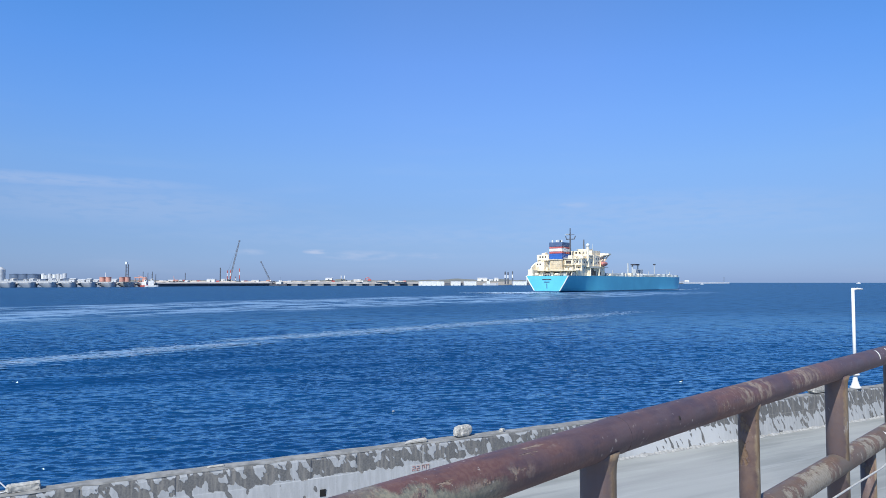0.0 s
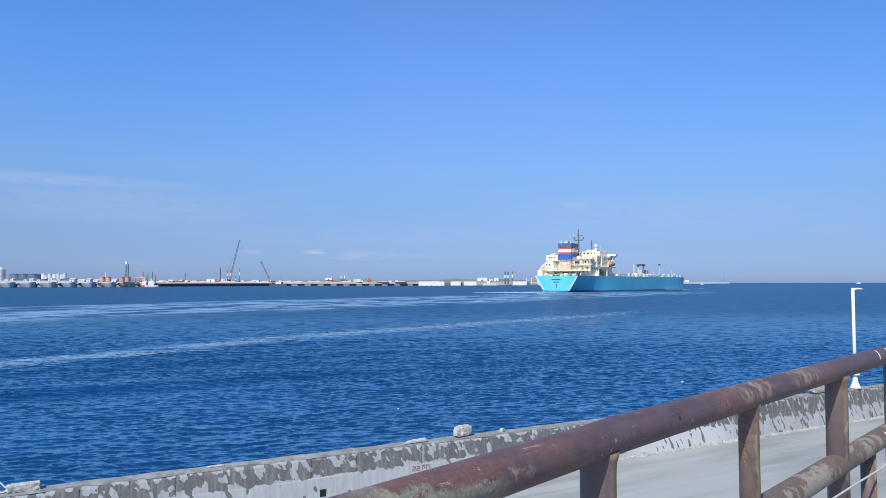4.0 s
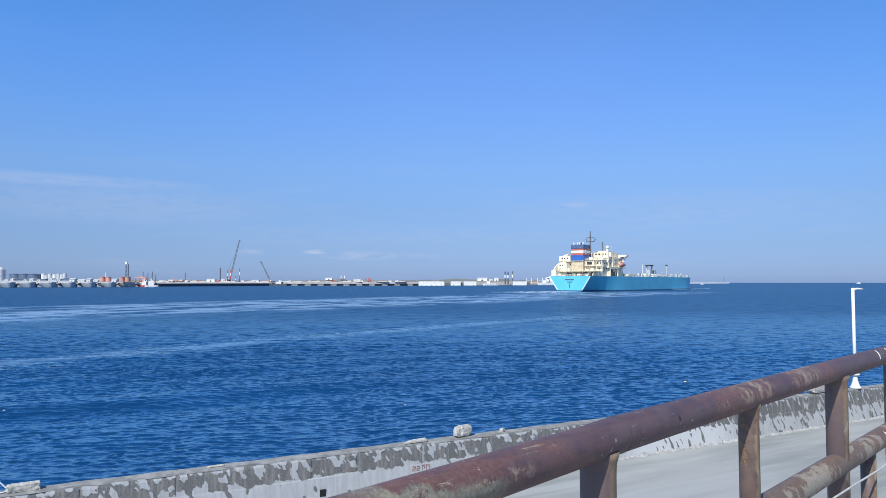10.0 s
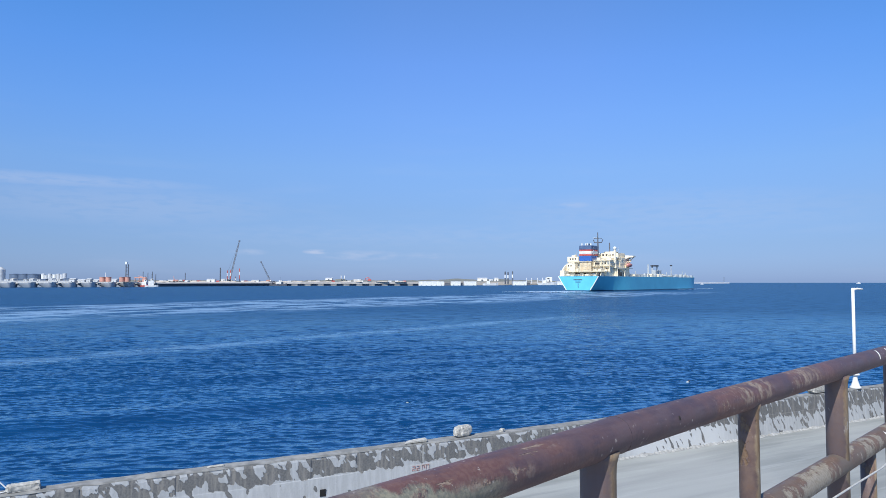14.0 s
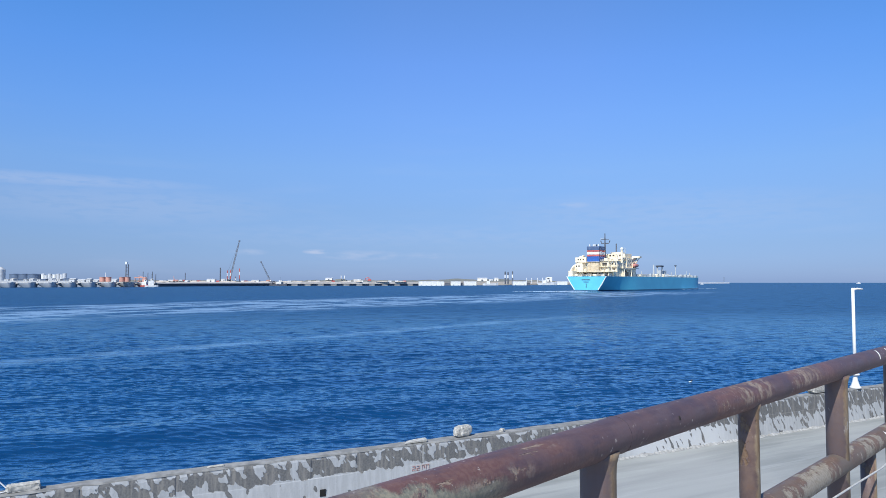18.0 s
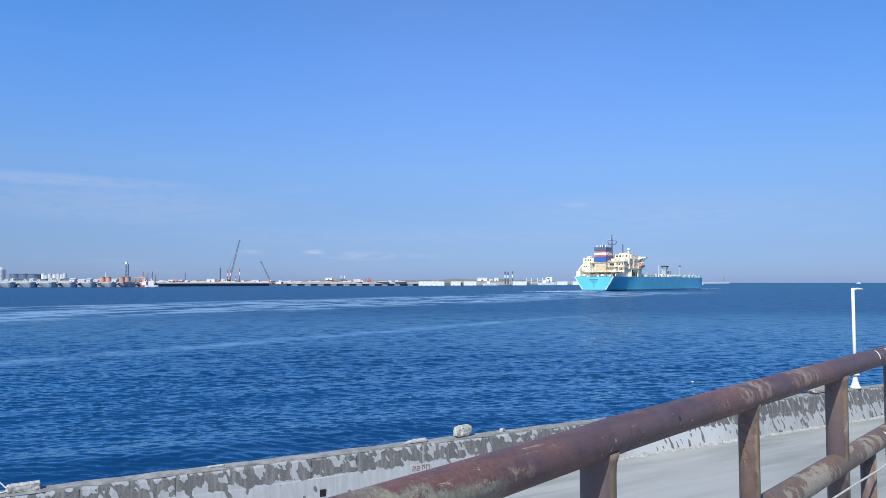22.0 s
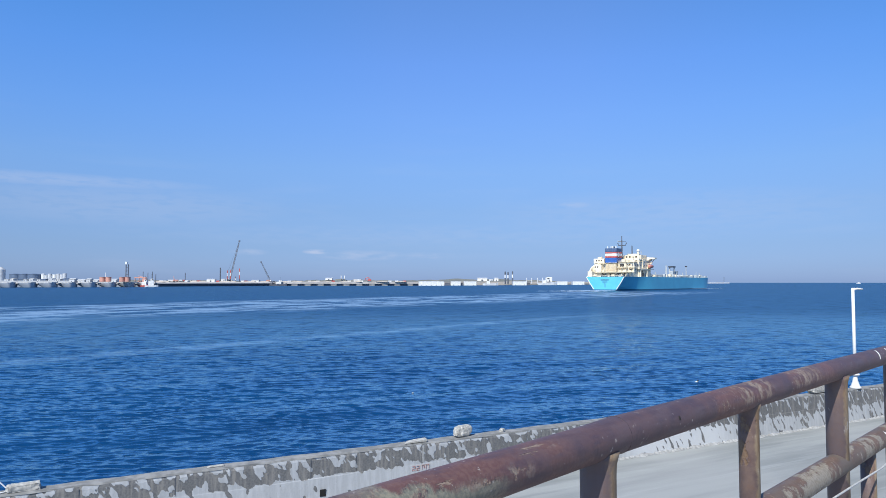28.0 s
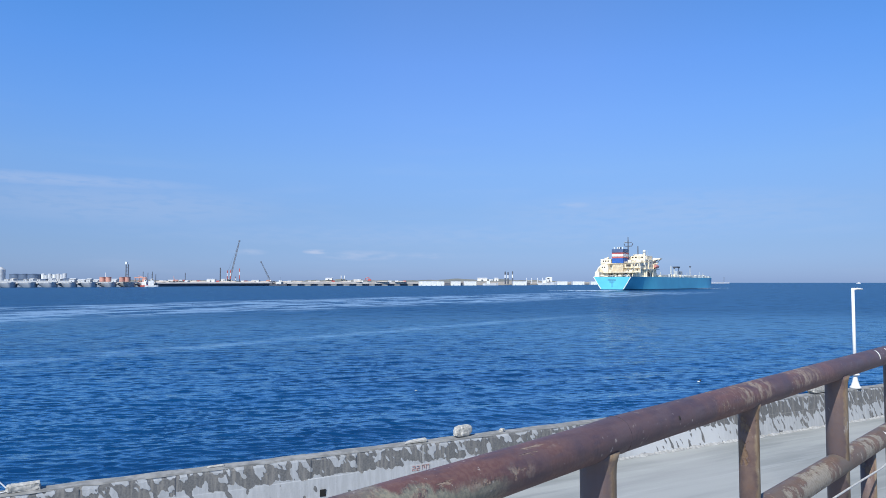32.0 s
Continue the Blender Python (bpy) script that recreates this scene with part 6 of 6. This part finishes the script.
            part("tyre", loft([[(s * x, y + r * math.cos(2 * math.pi * i / 24), 0.345 + r * math.sin(2 * math.pi * i / 24)) for x, r in prof] for i in range(25)], cap=False, bm=bm), TYRE, wheel, smooth=True)
    part("spoiler", loft([[(-x0, y, z), (x0, y, z), (x0 - 0.01, y, z + 0.024), (-x0 + 0.01, y, z + 0.024)] for y, z, x0 in ((0.21, 1.614, 0.57), (0.31, 1.637, 0.58), (0.50, 1.674, 0.56))]), CAR_SILVER, t)
    part("rear_bumper", loft([sec(-0.06, 0.80, 0.36, 0.66, 0), sec(0.02, 0.88, 0.32, 0.70, 0), sec(0.2, 0.905, 0.30, 0.66, 0)]), CAR_SILVER, t, smooth=True)
    part("number_plate", box(-0.26, 0.26, -0.03, 0.0, 0.74, 0.86, 0.006), WHITE, t)
    part("tailgate_bar", box(-0.45, 0.45, -0.012, 0.02, 0.90, 0.935), RIM, t)
    part("wiper", tube([(0.05, 0.10, 1.08), (-0.35, 0.11, 1.13)], 0.012, 6), CAR_BLACK, t)
    return t


CAR = car()


# ---- floating litter and foam on the water ----
def litter(name, x, y, r, material, label, seed):
    bm = bmesh.new()
    bmesh.ops.create_icosphere(bm, subdivisions=2, radius=1)
    for v in bm.verts:
        k = 1 + 0.3 * noise.noise(v.co * 1.7 + Vector((seed, 0, 0)))
        v.co = Vector((v.co.x * r, v.co.y * r * 0.6, v.co.z * r * 0.42)) * k
    return tagged(part(name, bm, material, None, "", True, pose(x, y, 0.05)), label, "litter")


BUOY = litter("floating_jug", 17.76, 52.3, 0.12, PALE_CONCRETE, "small pale jug adrift on the water", 1)
part("cap", ball((0.08, -0.05, 0.10), 0.07, 8), CAR_BLACK, BUOY, "dark cap")
BAG = litter("floating_bag", -2.71, 40.0, 0.085, GREY_LIME, "scrap of white plastic adrift on the water", 4)


def foam_streak():
    """A narrow trail of foam left by a boat, in a bent line across the water."""
    rng = random.Random(11)
    pts = [(-58, 48), (-40.3, 63.7), (-31.6, 76.1), (-21.5, 93.7), (-3.2, 114.5), (25.3, 144.8), (66.5, 197.1), (94.5, 225.9)]
    bm = bmesh.new()
    for i in range(len(pts) - 1):
        (x0, y0), (x1, y1) = pts[i], pts[i + 1]
        span = math.hypot(x1 - x0, y1 - y0)
        for _ in range(int(span * 85)):
            k = rng.random()
            d = y0 + (y1 - y0) * k
            if rng.random() > (180 - d) / 95:
                continue
            w = rng.gauss(0, 0.7 + d * 0.009)
            nx, ny = -(y1 - y0) / span, (x1 - x0) / span
            x, y = x0 + (x1 - x0) * k + nx * w, d + ny * w
            s = rng.uniform(0.03, 0.09) * (0.6 + d * 0.006)
            z = rng.uniform(-0.08, 0.04)
            th = math.atan2(y1 - y0, x1 - x0) - 0.35 + rng.gauss(0, 0.3)
            ct, st = math.cos(th), math.sin(th)
            ring = [(s * rng.uniform(2.2, 5.5) * math.cos(a), s * rng.uniform(0.7, 1.2) * math.sin(a)) for a in (0, 1.1, 2.2, 3.2, 4.3, 5.3)]
            bm.faces.new([bm.verts.new((x + p * ct - q * st, y + p * st + q * ct, z)) for p, q in ring])
    ob = new("foam_streak", mesh_of("foam_streak", bm, FOAM))
    return tagged(ob, "fading white foam trail of a passing boat", "foam", kind="stuff")


FOAM_TRAIL = foam_streak()


def wake_slick():
    """Pale aerated patches along the boat's track, broader and longer-lived than the foam."""
    rng = random.Random(17)
    pts = [(-58, 48), (-40.3, 63.7), (-31.6, 76.1), (-21.5, 93.7), (-3.2, 114.5), (25.3, 144.8), (66.5, 197.1), (94.5, 225.9)]
    bm = bmesh.new()
    for (x0, y0), (x1, y1) in zip(pts, pts[1:]):
        span = math.hypot(x1 - x0, y1 - y0)
        nx, ny = -(y1 - y0) / span, (x1 - x0) / span
        for _ in range(int(span * 28)):
            k = rng.random()
            d = y0 + (y1 - y0) * k
            if rng.random() > (165 - d) / 75:
                continue
            w = rng.gauss(0, 1.0 + d * 0.013)
            x, y = x0 + (x1 - x0) * k + nx * w, d + ny * w
            s = rng.uniform(0.10, 0.26) * (0.7 + d * 0.006)
            th = math.atan2(y1 - y0, x1 - x0) - 0.45 + rng.gauss(0, 0.25)
            ct, st = math.cos(th), math.sin(th)
            ring = [(s * rng.uniform(2.5, 5.0) * math.cos(a), s * rng.uniform(0.6, 1.2) * math.sin(a)) for a in (0, 0.8, 1.6, 2.4, 3.2, 4.0, 4.8, 5.6)]
            z = rng.uniform(-0.08, 0.03)
            bm.faces.new([bm.verts.new((x + p * ct - q * st, y + p * st + q * ct, z)) for p, q in ring])
    ob = new("wake_slick", mesh_of("wake_slick", bm, SLICK))
    return tagged(ob, "pale aerated water along a passing boat's track", "wake", kind="stuff")


WAKE_SLICK = wake_slick()


def stern_wash():
    rng = random.Random(12)
    bm = bmesh.new()
    for _ in range(620):
        y = 2 - rng.random() ** 1.5 * 75
        x = rng.gauss(-2 + y * 0.03, 4 + abs(y) * 0.13)
        s = rng.uniform(0.5, 1.0) * (1.0 + abs(y) * 0.012)
        ring = [(s * 1.3 * math.cos(a) * rng.uniform(0.6, 1.2), s * 2.6 * math.sin(a) * rng.uniform(0.6, 1.2)) for a in (0, 0.8, 1.6, 2.4, 3.2, 4.0, 4.8, 5.6)]
        bm.faces.new([bm.verts.new((x + p, y + q, rng.uniform(0.03, 0.12))) for p, q in ring])
    for _ in range(260):
        y = 285 - rng.random() ** 1.2 * 120
        x = 21 + rng.gauss(0, 1.6) + (285 - y) * 0.03
        s = rng.uniform(0.3, 1.0)
        bm.faces.new([bm.verts.new((x + s * math.cos(a), y + 2 * s * math.sin(a), rng.uniform(0.05, 0.15))) for a in (0, 1.1, 2.2, 3.2, 4.3, 5.3)])
    ob = new("stern_wash", mesh_of("stern_wash", bm, FOAM))
    return tagged(ob, "churned white wash around the moving tanker", "foam", kind="stuff")


STERN_WASH = stern_wash()


# ---- what moves ----
def motions():
    def ship_pose(t):
        a = 0.6511 - 0.00005 * t
        k = 0.9885 + 0.00072 * t
        return pose(k * (76.43 + math.sin(a) * 3.641 * t), k * (511.85 + math.cos(a) * 3.641 * t), 0, 0, 0, -math.degrees(0.6511 - 0.0001 * t))
    ship_rows = [(t, ship_pose(t)) for t in (0.0, 4.0, 8.0, 12.0, 16.0, 20.0, 24.0, 28.0, 32.0)]
    walk(TANKER, ship_rows)
    walk(STERN_WASH, ship_rows)
    hx, hy = math.sin(radians(57.5)), math.cos(radians(57.5))
    def car_pose(t):
        return pose(9.84 + (t - 1.5) * 8.93 * hx, 17.18 + (t - 1.5) * 8.93 * hy, 2.0, 0, 0, -57.5)
    rows = [(t, car_pose(t)) for t in (0.0, 0.5, 1.0, 1.5, 2.0, 2.5)]
    ex, ey = 9.84 + 8.93 * hx, 17.18 + 8.93 * hy
    wx, wy = math.cos(radians(WALL_TURN)), math.sin(radians(WALL_TURN))
    rows += [(t, pose(ex + (t - 2.5) * 8.93 * wx, ey + (t - 2.5) * 8.93 * wy, 2.0, 0, 0, -61.46)) for t in (3.5, 12.0, 22.0, 32.0)]
    walk(CAR, rows)
    walk(WATER_SHEET, [(0.0, pose(-9.6, 17.6, 0)), (16.0, pose(0, 0, 0)), (32.0, pose(9.6, -17.6, 0))])
    walk(BUOY, [(0.0, pose(17.76, 52.3, 0.05)), (6.0, pose(17.95, 52.3, 0.07)), (13.0, pose(18.2, 52.2, 0.03)), (19.0, pose(18.5, 52.25, 0.06)), (25.0, pose(18.8, 52.3, 0.04)), (32.0, pose(19.1, 52.3, 0.05))])
    walk(BAG, [(0.0, pose(-2.87, 40.46, 0.05)), (3.0, pose(-2.7, 40.9, 0.06)), (6.0, pose(-2.45, 41.6, 0.05)), (10.0, pose(-2.28, 42.4, 0.06)), (14.0, pose(-2.2, 43.3, 0.05)), (17.0, pose(-2.17, 43.9, 0.06)), (20.0, pose(-2.13, 44.7, 0.05)), (25.0, pose(-2.07, 46.0, 0.06)), (28.0, pose(-2.03, 47.0, 0.05)), (32.0, pose(-1.85, 48.0, 0.06))])
    walk(WAKE_SLICK, [(t, pose(0.02 * t, -0.03 * t, 0.040 - 0.0056 * t)) for t in (0.0, 8.0, 16.0, 24.0, 32.0)])
    walk(FOAM_TRAIL, [(0.0, pose(0, 0, 0.045)), (3.0, pose(0.1, 0.1, 0.02)), (6.0, pose(0.2, 0.1, -0.03)), (10.0, pose(0.35, 0.1, -0.11)), (14.0, pose(0.5, 0.1, -0.14)), (20.0, pose(0.7, 0.1, -0.22)), (32.0, pose(1.2, 0.1, -0.3))])


motions()
